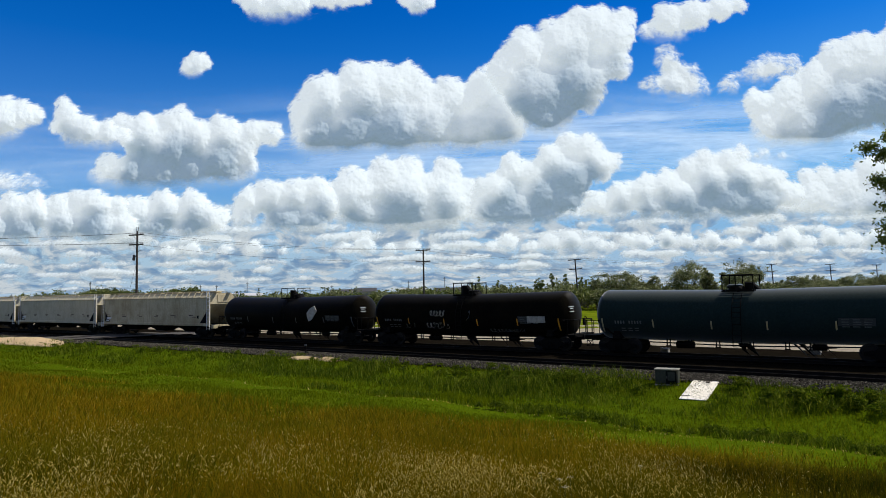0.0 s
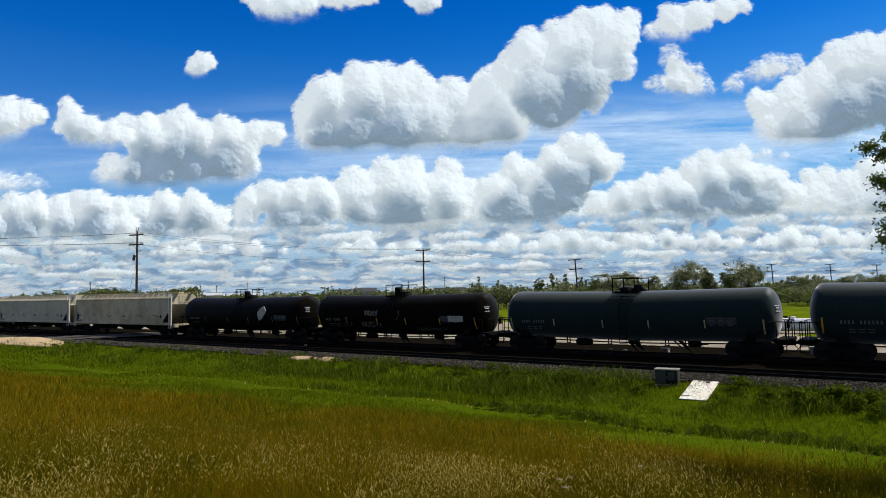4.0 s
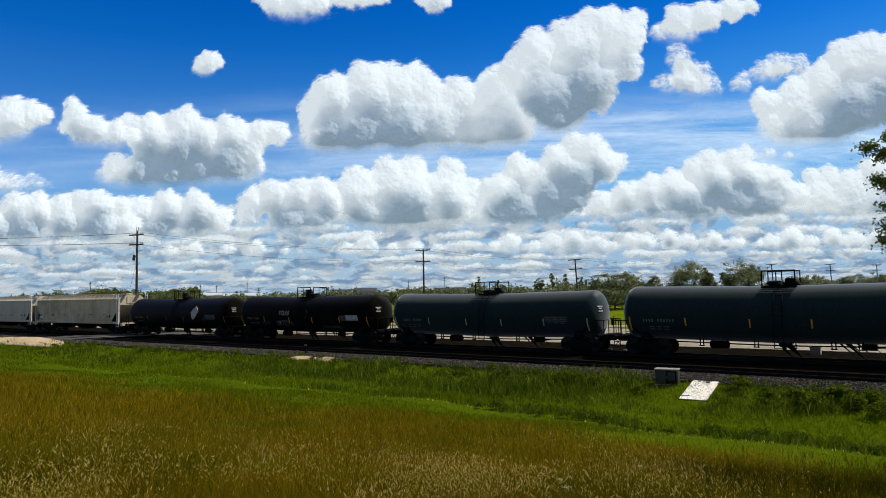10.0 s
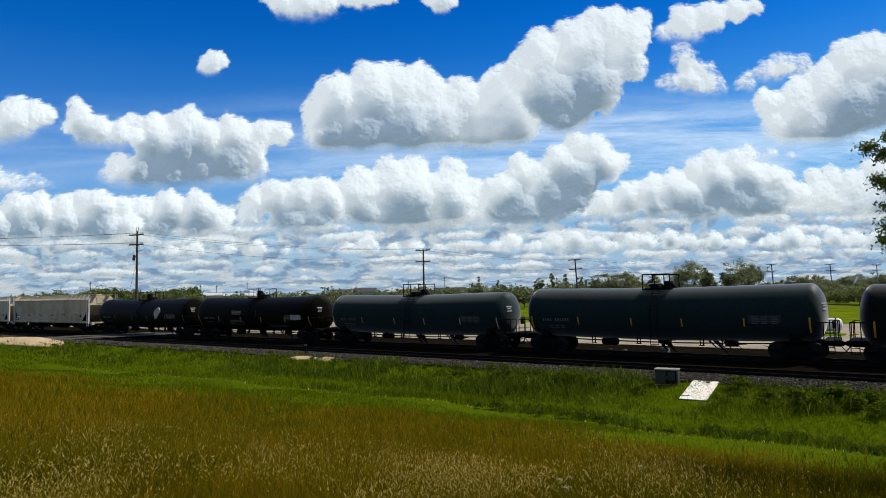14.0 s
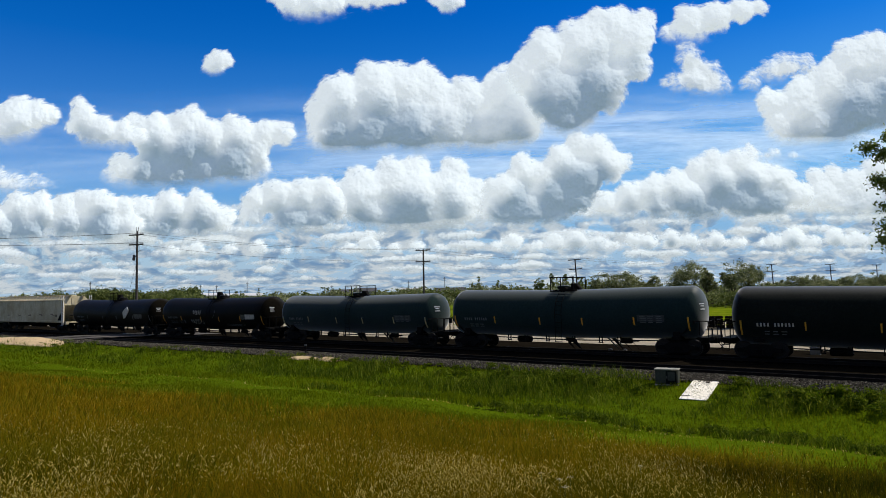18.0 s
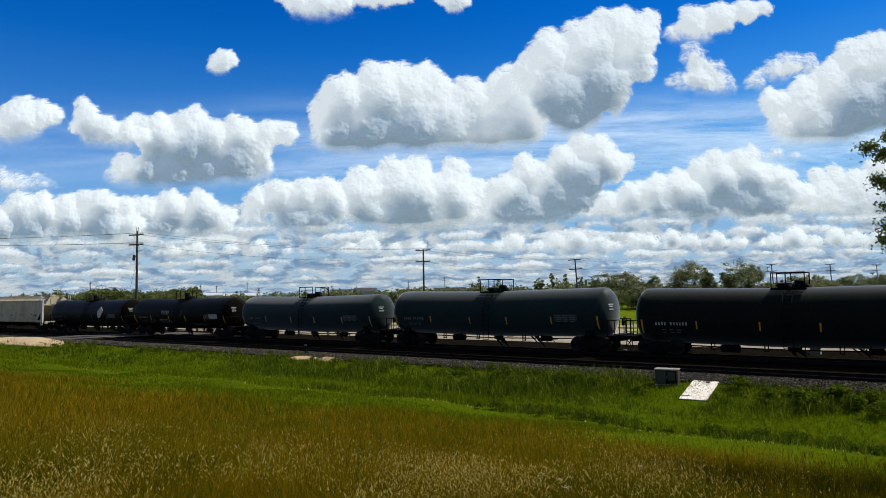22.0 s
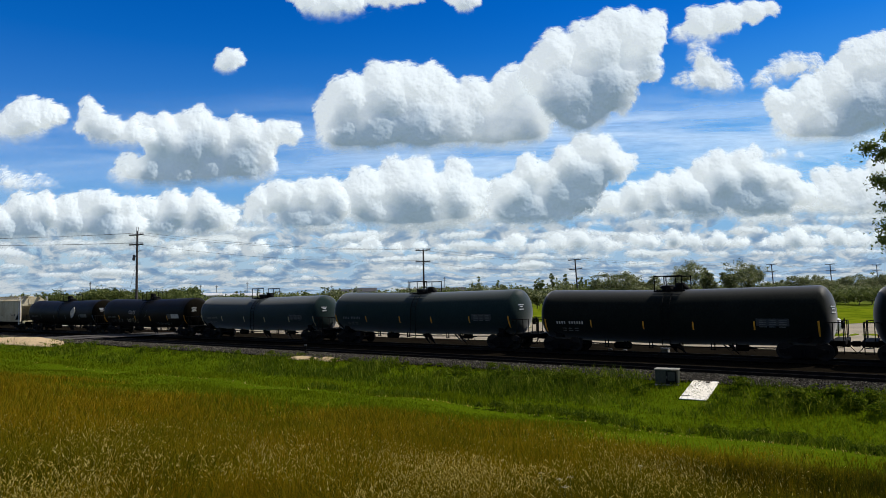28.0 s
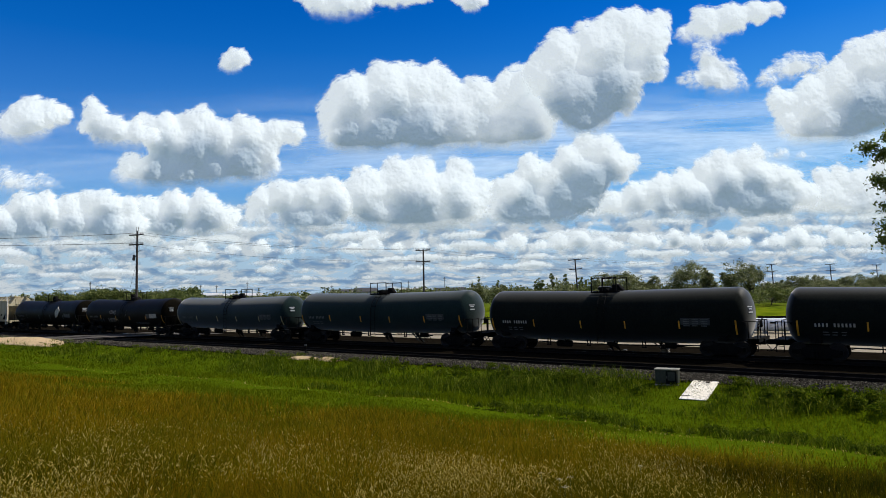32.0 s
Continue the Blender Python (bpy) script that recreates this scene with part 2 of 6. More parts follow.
def rail_mesh(x0, x1):
    prof = [(-0.07, -0.17), (0.07, -0.17), (0.07, -0.155), (0.012, -0.135), (0.012, -0.045), (0.036, -0.035), (0.036, -0.006), (0.03, 0),
            (-0.03, 0), (-0.036, -0.006), (-0.036, -0.035), (-0.012, -0.045), (-0.012, -0.135), (-0.07, -0.155)]
    bm = bmesh.new()
    a = [bm.verts.new((x0, y, z)) for y, z in prof]
    b = [bm.verts.new((x1, y, z)) for y, z in prof]
    n = len(prof)
    for k in range(n):
        bm.faces.new((a[k], a[(k + 1) % n], b[(k + 1) % n], b[k]))
    bm.faces.new(a[::-1])
    bm.faces.new(b)
    return bm


def railway(name, y, label, yaw=0.0):
    tr = thing(name, label, "railway track", "railway tracks", "structure", pose(0, y, 0, 0, 0, yaw))
    for side in (-0.7525, 0.7525):
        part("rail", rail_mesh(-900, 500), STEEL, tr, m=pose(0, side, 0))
    return tr


siding = railway("track_1", SIDING_Y, "empty railway track with dark steel rails")
main_line = railway("track_2", on_track(0).translation.y, "railway track carrying the freight train", TRAIN_YAW)
# ---- the train
BLACK = paint("black_tank_paint", (0.0072, 0.0095, 0.0078), (0.011, 0.0135, 0.011), glance=0.5, sheen=0.45, rough=0.5, fine=9, coarse=0.5, amount=0.3, bump=0.03, streak=True)
NAVY = paint("navy_tank_paint", (0.012, 0.0245, 0.0235), (0.0165, 0.029, 0.028), glance=0.7, sheen=0.55, rough=0.5, fine=9, coarse=0.5, amount=0.25, bump=0.03, streak=True)
BROWN = paint("sooty_tank_paint", (0.0055, 0.005, 0.0038), (0.0105, 0.009, 0.0062), glance=0.3, rough=0.5, fine=9, coarse=0.5, amount=0.3, bump=0.04, streak=True)
FRAME = paint("underframe_black", (0.005, 0.005, 0.005), (0.011, 0.01, 0.008), spec=0.05, rough=0.7, fine=14, coarse=1.2, bump=0.1)
GALV = paint("worn_steel", (0.09, 0.09, 0.09), (0.05, 0.045, 0.04), rough=0.5, metal=0.5, fine=14, coarse=1.2, bump=0.1)
WHEEL = paint("wheel_steel", (0.012, 0.011, 0.01), (0.02, 0.015, 0.012), spec=0.2, rough=0.6, metal=0.2, fine=20, coarse=2)
YELLOW = paint("reflector_yellow", (0.78, 0.36, 0.02), (0.5, 0.24, 0.02), rough=0.4, fine=30, coarse=3, bump=0)
PALE = paint("reflector_pale", (0.5, 0.42, 0.22), (0.35, 0.28, 0.15), rough=0.4, fine=30, coarse=3, bump=0)
MARK = paint("stencil_white", (0.75, 0.77, 0.78), (0.5, 0.5, 0.5), rough=0.6, fine=30, coarse=4, bump=0)
GREYMARK = paint("grey_stencil", (0.46, 0.44, 0.38), (0.27, 0.26, 0.23), rough=0.6, fine=30, coarse=4, bump=0)
DIM = paint("faded_stencil", (0.12, 0.13, 0.125), (0.06, 0.065, 0.06), rough=0.6, fine=30, coarse=4, bump=0)
PANEL = paint("data_panel", (0.028, 0.034, 0.036), (0.02, 0.022, 0.024), rough=0.5, fine=30, coarse=4, bump=0)
HOPPER = paint("pale_hopper_paint", (0.55, 0.51, 0.38), (0.4, 0.36, 0.26), spec=0.05, rough=0.7, fine=7, coarse=0.4, amount=0.2, bump=0.05, streak=True)
HOPPER_WARM = paint("stained_hopper_paint", (0.52, 0.465, 0.325), (0.3, 0.24, 0.14), spec=0.05, rough=0.7, fine=7, coarse=0.4, amount=0.2, bump=0.05, streak=True)
RUST = paint("rusty_steel", (0.1, 0.06, 0.04), (0.05, 0.035, 0.03), rough=0.8, fine=16, coarse=1.4, bump=0.15)
TRAIN, WHEELSETS, CACHE = [], [], {}
WHEEL_R = 0.457


def shared(key, make, smooth=False):
    """A mesh that alike parts share."""
    if key not in CACHE:
        me = bpy.data.meshes.new(key)
        bm = make()
        bm.to_mesh(me)
        bm.free()
        if smooth:
            me.polygons.foreach_set("use_smooth", [True] * len(me.polygons))
        CACHE[key] = me
    return CACHE[key]


def car_root(name, label, category, x):
    ob = thing(name, label, category, "railcars of the freight train", m=on_track(x))
    TRAIN.append((ob, x))
    return ob


def wheelset_bm():
    prof = [(-0.85, 0.0), (-0.85, 0.07), (-0.83, 0.08), (-0.81, 0.12), (-0.81, 0.33), (-0.835, 0.36), (-0.835, 0.447), (-0.82, WHEEL_R), (-0.72, WHEEL_R + 0.004),
            (-0.71, 0.485), (-0.685, 0.485), (-0.685, 0.36), (-0.73, 0.33), (-0.73, 0.13), (-0.68, 0.09), (-0.1, 0.085)]
    prof = prof + [(-a, r) for a, r in reversed(prof)]
    bm = spun([(a, r, 0) for a, r in prof], 28, "y")
    for s in (-1, 1):      # bearing cap bolts and a lifting hole, so that the turning shows
        for k in range(6):
            a = k * math.pi / 3
            add_box(bm, (0.22 * math.cos(a), s * 0.815, 0.22 * math.sin(a)), (0.07, 0.02, 0.07))
    return bm


def side_frame_bm():
    bm = bmesh.new()
    out = [(-1.15, 0.56), (-1.15, 0.36), (-0.72, 0.36), (-0.52, 0.14), (0.52, 0.14), (0.72, 0.36), (1.15, 0.36), (1.15, 0.56), (0.7, 0.62), (0.45, 0.78), (-0.45, 0.78), (-0.7, 0.62)]
    a = [bm.verts.new((x, -0.07, z)) for x, z in out]
    b = [bm.verts.new((x, 0.07, z)) for x, z in out]
    n = len(out)
    for k in range(n):
        bm.faces.new((a[k], b[k], b[(k + 1) % n], a[(k + 1) % n]))
    bm.faces.new(a)
    bm.faces.new(b[::-1])
    bmesh.ops.recalc_face_normals(bm, faces=bm.faces)
    for s in (-0.89, 0.89):
        add_tube(bm, (s, -0.15, WHEEL_R), (s, 0.1, WHEEL_R), 0.13, 12)
    for s in (-0.17, 0, 0.17):
        add_tube(bm, (s, -0.1, 0.2), (s, -0.1, 0.5), 0.06, 8)
    return bm


def truck(car, x):
    t = part_mesh("truck", shared("bolster", lambda: add_box(add_box(box((0, 0, 0.58), (0.42, 2.1, 0.26), bevel=0.03), (0, 0, 0.74), (0.5, 0.5, 0.14)),
                                                               (0, 0, 0.42), (1.9, 0.1, 0.08))), FRAME, car, m=pose(x, 0, 0))
    for s in (-1, 1):
        part_mesh("side_frame", shared("side_frame", side_frame_bm), FRAME, t, m=pose(0, s * 0.99, 0) if s < 0 else pose(0, 0.99, 0, 0, 0, 180))
    for dx in (-0.89, 0.89):
        w = part_mesh("wheelset", shared("wheelset", wheelset_bm), WHEEL, t, m=pose(dx, 0, WHEEL_R))
        WHEELSETS.append((w, dx))
    return t


def coupler(car, x, sign):
    part_mesh("coupler", shared("coupler", lambda: add_box(add_box(add_box(box((0.1, 0, 0), (0.62, 0.16, 0.17), bevel=0.02), (0.45, 0.06, 0), (0.24, 0.2, 0.28), bevel=0.03),
                                                                      (0.48, -0.12, 0), (0.16, 0.12, 0.26), bevel=0.03), (-0.2, 0, 0), (0.1, 0.45, 0.35), bevel=0.02)),
              FRAME, car, m=pose(x, 0, 0.86) if sign > 0 else pose(x, 0, 0.86, 0, 0, 180))
    pts = [(0, 0.32, 0.8), (0.12, 0.34, 0.62), (0.3, 0.3, 0.42), (0.5, 0.22, 0.36), (0.62, 0.12, 0.4)]
    part("air_hose", tube([(x + sign * a, b * sign, c) for a, b, c in pts], 0.022, 6), FRAME, car)


def bars(parent, name, mat, x0, x1, rows, r, zc, gap=0.28, width=0.0, seed=1, skip=0):
    """Stencilled lines on the tank's near side as plain bars: rows are (drop below the axis, height, length of one bar)."""
    rng = random.Random(seed)
    bm = bmesh.new()
    for drop, h, w in rows:
        x = x0
        n = 0
        while x + w <= x1 + 1e-6:
            n += 1
            if skip and n == skip:
                x += w * (1 + gap)
                continue
            ww = w * rng.uniform(0.75, 1.0) if width else w
            a = math.asin(drop / r)
            c = Vector((x + ww / 2, -(r + 0.004) * math.cos(a), zc - r * math.sin(a)))
            if name == "reporting_marks":     # each mark is a part of its own
                part("stencil_bar", box(c, (ww, 0.008, h), Matrix.Rotation(a, 3, "X")), mat, parent)
            else:
                add_box(bm, c, (ww, 0.008, h), Matrix.Rotation(a, 3, "X"))
            x += w * (1 + gap)
    return part(name, bm, mat, parent) if bm.verts else None


def tank_profile(half, r, z_end, z_mid, head=0.72):
    pr = []
    for k in range(11):
        a = math.pi / 2 * k / 10
        pr.append((-half - head * math.cos(a), r * math.sin(a), z_end))
    pr.append((-half + 0.03, r + 0.004, z_end))
    n = 14
    for k in range(1, n):
        u = k / n
        pr.append((-half + 2 * half * u, r, z_mid + (z_end - z_mid) * abs(2 * u - 1)))
    pr.append((half - 0.03, r + 0.004, z_end))
    for k in range(10, -1, -1):
        a = math.pi / 2 * k / 10
        pr.append((half + head * math.cos(a), r * math.sin(a), z_end))
    return pr


def tank_car(label, x, half, r=1.5, z_end=2.34, sag=0.12, mat=None, strip=None, mark="wide", seed=1, dome=0):
    car = car_root("tank_car", label, "tank car", x)
    strip = strip or YELLOW
    z_mid = z_end - sag
    key = "%.2f_%.2f_%.2f" % (half, r, z_end)
    part_mesh("tank", shared("tank_" + key, lambda: spun(tank_profile(half, r, z_end, z_mid), 64), True), mat, car) if ("tank_" + key) not in CACHE else \
        part("tank", spun(tank_profile(half, r, z_end, z_mid), 64), mat, car, smooth=True)

    def axis_z(px):
        return z_mid + (z_end - z_mid) * min(1, abs(px) / half)
    # reflector strips on the near side
    for k, f in enumerate((-1.02, -0.6, -0.175, 0.195, 0.61, 1.02)):
        px = f * half * (1.0 if 0 < k < 5 else 0.985)
        tall = 0.8 if k in (0, 5) else 0.46
        bm = bmesh.new()
        n = 3
        for j in range(n):
            drop = 0.22 + tall * (j + 0.5) / n
            a = math.asin(min(0.95, drop / r))
            add_box(bm, (px, -(r + 0.006) * math.cos(a), axis_z(px) - r * math.sin(a)), (0.09 if k in (0, 5) else 0.075, 0.012, tall / n / math.cos(a) * 1.02), Matrix.Rotation(a, 3, "X"))
        part("reflector_strip", bm, strip, car, "faded yellow reflective strip")
    # marks and data panels
    bars(car, "reporting_marks", GREYMARK if mark == "bold" else DIM, -half + 0.75, -half + 2.45 + (0.25 if mark != "wide" else 0), [(0.42, 0.19, 0.085)], r, z_end - 0.02, 1.0, skip=5)
    bars(car, "data_lines", DIM, -half + 1.1, -half + 2.6, [(0.78, 0.06, 0.3), (0.92, 0.06, 0.3)], r, z_end - 0.02, 0.35, 1, seed)
    bars(car, "data_panel", PANEL, half - 2.9, half - 1.2, [(0.3, 0.4, 1.6)], r, z_end - 0.01, 0.5)
    bars(car, "data_lines", DIM, half - 2.75, half - 1.2, [(0.18, 0.05, 0.4), (0.3, 0.05, 0.4), (0.42, 0.05, 0.4), (0.54, 0.05, 0.4)], r + 0.006, z_end - 0.01, 0.2, 1, seed + 4)
    bars(car, "stencil_box", DIM, half - 3.0, half - 2.0, [(0.92, 0.03, 0.75), (1.08, 0.03, 0.75)], r, z_end - 0.01, 0.5)
    bm = bmesh.new()      # lines on the head
    for j, (z, w) in enumerate(((0.5, 0.5), (0.38, 0.3), (0.2, 0.42))):
        y = -0.72
        rr = math.hypot(y, z)
        hx = half + 0.72 * math.sqrt(max(0, 1 - (rr / r) ** 2)) + 0.02
        add_box(bm, (hx, y, z_end + z), (0.02, w, 0.06), Matrix.Rotation(-0.28, 3, "Z"))
    part("head_stencil", bm, MARK, car)
    # top fittings: manway, housing, walkway with rails
    top = z_mid + r
    man = part("manway", spun([(top - 0.12, 0.0, 0), (top - 0.12, 0.36, 0), (top + 0.2, 0.36, 0), (top + 0.2, 0.42, 0), (top + 0.27, 0.42, 0), (top + 0.31, 0.3, 0), (top + 0.32, 0.0, 0)], 20, "z"),
               mat, car, m=pose(0.35 if dome else -0.3, 0, 0))
    part("bolt_ring", spun([(top + 0.16, 0.0, 0), (top + 0.16, 0.455, 0), (top + 0.2, 0.455, 0), (top + 0.2, 0.0, 0)], 12, "z"), FRAME, man)
    part("valve_housing", spun([(top - 0.1, 0.0, 0), (top - 0.1, 0.27, 0), (top + (0.62 if dome else 0.38), 0.27, 0), (top + (0.66 if dome else 0.43), 0.2, 0), (top + (0.68 if dome else 0.45), 0.0, 0)], 14, "z"),
         FRAME, car, m=pose(-0.4 if dome else 0.45, 0.05, 0))
    for s in (-1, 1):
        deck = part("walkway", add_box(add_box(box((0, s * 0.92, top - 0.06), (1.7, 0.05, 0.07)), (0, s * 0.5, top - 0.03), (1.7, 0.05, 0.06)), (0, s * 0.75, top - 0.1), (0.06, 0.5, 0.05)), FRAME, car)
        for j in range(5):
            part_mesh("grating_slat", shared("grating_slat", lambda: box((0, 0, 0), (1.68, 0.05, 0.03))), FRAME, deck, m=pose(0, s * (0.53 + 0.09 * j), top + 0.02))
        rail = bmesh.new()
        for px in (-0.8, -0.1, 0.8):
            add_tube(rail, (px, s * 0.92, top - 0.1), (px, s * 0.92, top + 0.82), 0.032, 6)
        add_tube(rail, (-0.83, s * 0.92, top + 0.82), (0.83, s * 0.92, top + 0.82), 0.034, 6)
        part("handrail", rail, FRAME, car)
        lad = bmesh.new()
        for px in (-0.22, 0.22):
            pts = []
            for j in range(9):
                a = radians(34 + j * 7)
                pts.append((px, s * (r + 0.09) * math.sin(a), z_mid + (r + 0.09) * math.cos(a)))
            pts += [(px, s * (r + 0.09), z_mid - 0.2), (px, s * (r + 0.06), 0.62)]
            for p, q in zip(pts, pts[1:]):
                add_tube(lad, p, q, 0.022, 5)
        for j in range(6):
            a = radians(40 + j * 10)
            add_tube(lad, (-0.22, s * (r + 0.09) * math.sin(a), z_mid + (r + 0.09) * math.cos(a)), (0.22, s * (r + 0.09) * math.sin(a), z_mid + (r + 0.09) * math.cos(a)), 0.014, 5)
        for z in (0.64, 0.95, 1.25, 1.55, 1.85):
            add_tube(lad, (-0.22, s * (r + 0.07), z), (0.22, s * (r + 0.07), z), 0.016, 5)
        part("ladder", lad, FRAME, car)
    bot = z_mid - r
    # belly: outlet, heater pipes, brackets, brake gear
    part("bottom_outlet", spun([(bot - 0.34, 0.0, 0), (bot - 0.34, 0.1, 0), (bot - 0.2, 0.12, 0), (bot - 0.2, 0.22, 0), (bot - 0.12, 0.26, 0), (bot + 0.1, 0.3, 0), (bot + 0.1, 0.0, 0)], 14, "z"), FRAME, car)
    part("train_line", tube([(-half + 1, -0.55, bot + 0.02), (-1.2, -0.6, bot - 0.08), (1.4, -0.6, bot - 0.08), (half - 1, -0.55, bot + 0.02)], 0.035, 6), FRAME, car)
    for f in (-0.52, -0.36, -0.16, 0.07, 0.3, 0.45):
        part_mesh("pipe_bracket", shared("pipe_bracket", lambda: add_box(add_box(box((-0.09, 0, 0), (0.05, 0.06, 0.42)), (0.09, 0, 0), (0.05, 0.06, 0.42)), (0, 0, -0.18), (0.3, 0.07, 0.05))),
                  FRAME, car, m=pose(f * half, -0.6, bot - 0.02))
    part("brake_reservoir", spun([(-0.55, 0.0, 0), (-0.52, 0.16, 0), (-0.45, 0.22, 0), (0.45, 0.22, 0), (0.52, 0.16, 0), (0.55, 0.0, 0)], 14), FRAME, car, m=pose(-half * 0.42, 0.1, bot - 0.16))
    part("brake_cylinder", spun([(-0.4, 0.0, 0), (-0.4, 0.17, 0), (0.25, 0.17, 0), (0.3, 0.06, 0), (0.7, 0.04, 0), (0.7, 0.0, 0)], 12), FRAME, car, m=pose(half * 0.5, -0.2, bot - 0.08))
    for s in (-1, 1):
        e = half + 0.72
        part("stub_sill", box((s * (half - 0.2), 0, 0.88), (2.9, 0.62, 0.34), bevel=0.02), FRAME, car)
        saddle = bmesh.new()
        add_box(saddle, (s * (half - 0.75), 0, 1.0), (0.5, 2.5, 0.18), bevel=0.02)
        add_box(saddle, (s * (half - 0.75), -0.95, 1.18), (0.4, 0.4, 0.4), bevel=0.02)
        add_box(saddle, (s * (half - 0.75), 0.95, 1.18), (0.4, 0.4, 0.4), bevel=0.02)
        part("saddle", saddle, FRAME, car)
        part("end_platform", add_box(box((s * (e + 0.12), 0, 1.06), (0.62, 2.9, 0.06)), (s * (e + 0.4), 0, 1.0), (0.08, 2.95, 0.2)), FRAME, car)
        for sy in (-1, 1):
            rail = bmesh.new()
            for px in (e - 0.1, e + 0.36):
                add_tube(rail, (s * px, sy * 1.38, 1.05), (s * px, sy * 1.38, 2.0), 0.026, 6)
            add_tube(rail, (s * (e - 0.1), sy * 1.38, 2.0), (s * (e + 0.36), sy * 1.38, 2.0), 0.026, 6)
            add_tube(rail, (s * (half - 0.55), sy * 1.38, 2.0), (s * (e - 0.1), sy * 1.38, 2.0), 0.026, 6)
            add_tube(rail, (s * (e + 0.36), sy * 1.38, 2.0), (s * (e + 0.36), sy * 0.6, 2.0), 0.026, 6)
            add_tube(rail, (s * (e + 0.36), sy * 0.6, 2.0), (s * (e + 0.36), sy * 0.6, 1.05), 0.026, 6)
            part("end_handrail", rail, FRAME, car)
            part("brace", tube([(s * (half - 0.6), sy * 1.2, 1.1), (s * (half + 0.35), sy * 1.3, 1.95)], 0.05, 6), FRAME, car)
        step = bmesh.new()
        for px in (e - 0.02, e + 0.36):
            add_tube(step, (s * px, -1.4, 1.05), (s * px, -1.4, 0.42), 0.024, 5)
        for z in (0.44, 0.74):
            add_tube(step, (s * (e - 0.02), -1.4, z), (s * (e + 0.36), -1.4, z), 0.022, 5)
        part("sill_step", step, FRAME, car)
        coupler(car, s * (e + 0.42), s)
        truck(car, s * (half - 0.76))
    wheel_rim = bmesh.new()
    ang = [2 * math.pi * k / 16 for k in range(17)]
    for a, b in zip(ang, ang[1:]):
        add_tube(wheel_rim, (0, 0.26 * math.cos(a), 0.26 * math.sin(a)), (0, 0.26 * math.cos(b), 0.26 * math.sin(b)), 0.016, 5)
    for a in ang[:-1:4]:
        add_tube(wheel_rim, (0, 0, 0), (0, 0.26 * math.cos(a), 0.26 * math.sin(a)), 0.012, 5)
    add_box(wheel_rim, (-0.08, 0, -0.1), (0.12, 0.24, 0.4))
    part("brake_wheel", wheel_rim, FRAME, car, m=pose(half + 0.98, 0.55, 1.9))
    return car


def scrawl(car, x0, x1, drop, h, r, zc, seed, mat):
    """A line of spray-painted loops on the tank's near side; no letters."""
    rng = random.Random(seed)
    bm = bmesh.new()
    n = int((x1 - x0) / 0.28)
    pts = []
    for k in range(n * 6):
        u = k / 6
        px = x0 + (x1 - x0) * u / n + 0.14 * math.sin(k * 1.05 + rng.uniform(-0.3, 0.3))
        d = drop + h * 0.5 * math.cos(k * 1.05 * rng.uniform(0.97, 1.03)) * rng.uniform(0.6, 1.0)
        a = math.asin(max(-0.9, min(0.9, d / r)))
        pts.append(Vector((px, -(r + 0.006) * math.cos(a), zc - r * math.sin(a))))
    for p, q in zip(pts, pts[1:]):
        if rng.random() < 0.86:
            add_tube(bm, p, q, rng.uniform(0.012, 0.022), 4)
    return part("graffiti", bm, mat, car, "pale spray-painted scrawl")


def prism(outline, x0, x1):
    bm = bmesh.new()
    a = [bm.verts.new((x0, y, z)) for y, z in outline]
    b = [bm.verts.new((x1, y, z)) for y, z in outline]
    n = len(outline)
    for k in range(n):
        bm.faces.new((a[k], a[(k + 1) % n], b[(k + 1) % n], b[k]))
    bm.faces.new(a[::-1])
    bm.faces.new(b)
    bmesh.ops.recalc_face_normals(bm, faces=bm.faces)
    return bm


def slab(outline, y, thick):
    """An upright plate in the plane of the car's side."""
    bm = bmesh.new()
    f = [bm.verts.new((px, y - thick / 2, z)) for px, z in outline]
    q = [bm.verts.new((px, y + thick / 2, z)) for px, z in outline]
    n = len(outline)
    for k in range(n):
        bm.faces.new((f[k], f[(k + 1) % n], q[(k + 1) % n], q[k]))
    bm.faces.new(f[::-1])
    bm.faces.new(q)
    bmesh.ops.recalc_face_normals(bm, faces=bm.faces)
    return bm


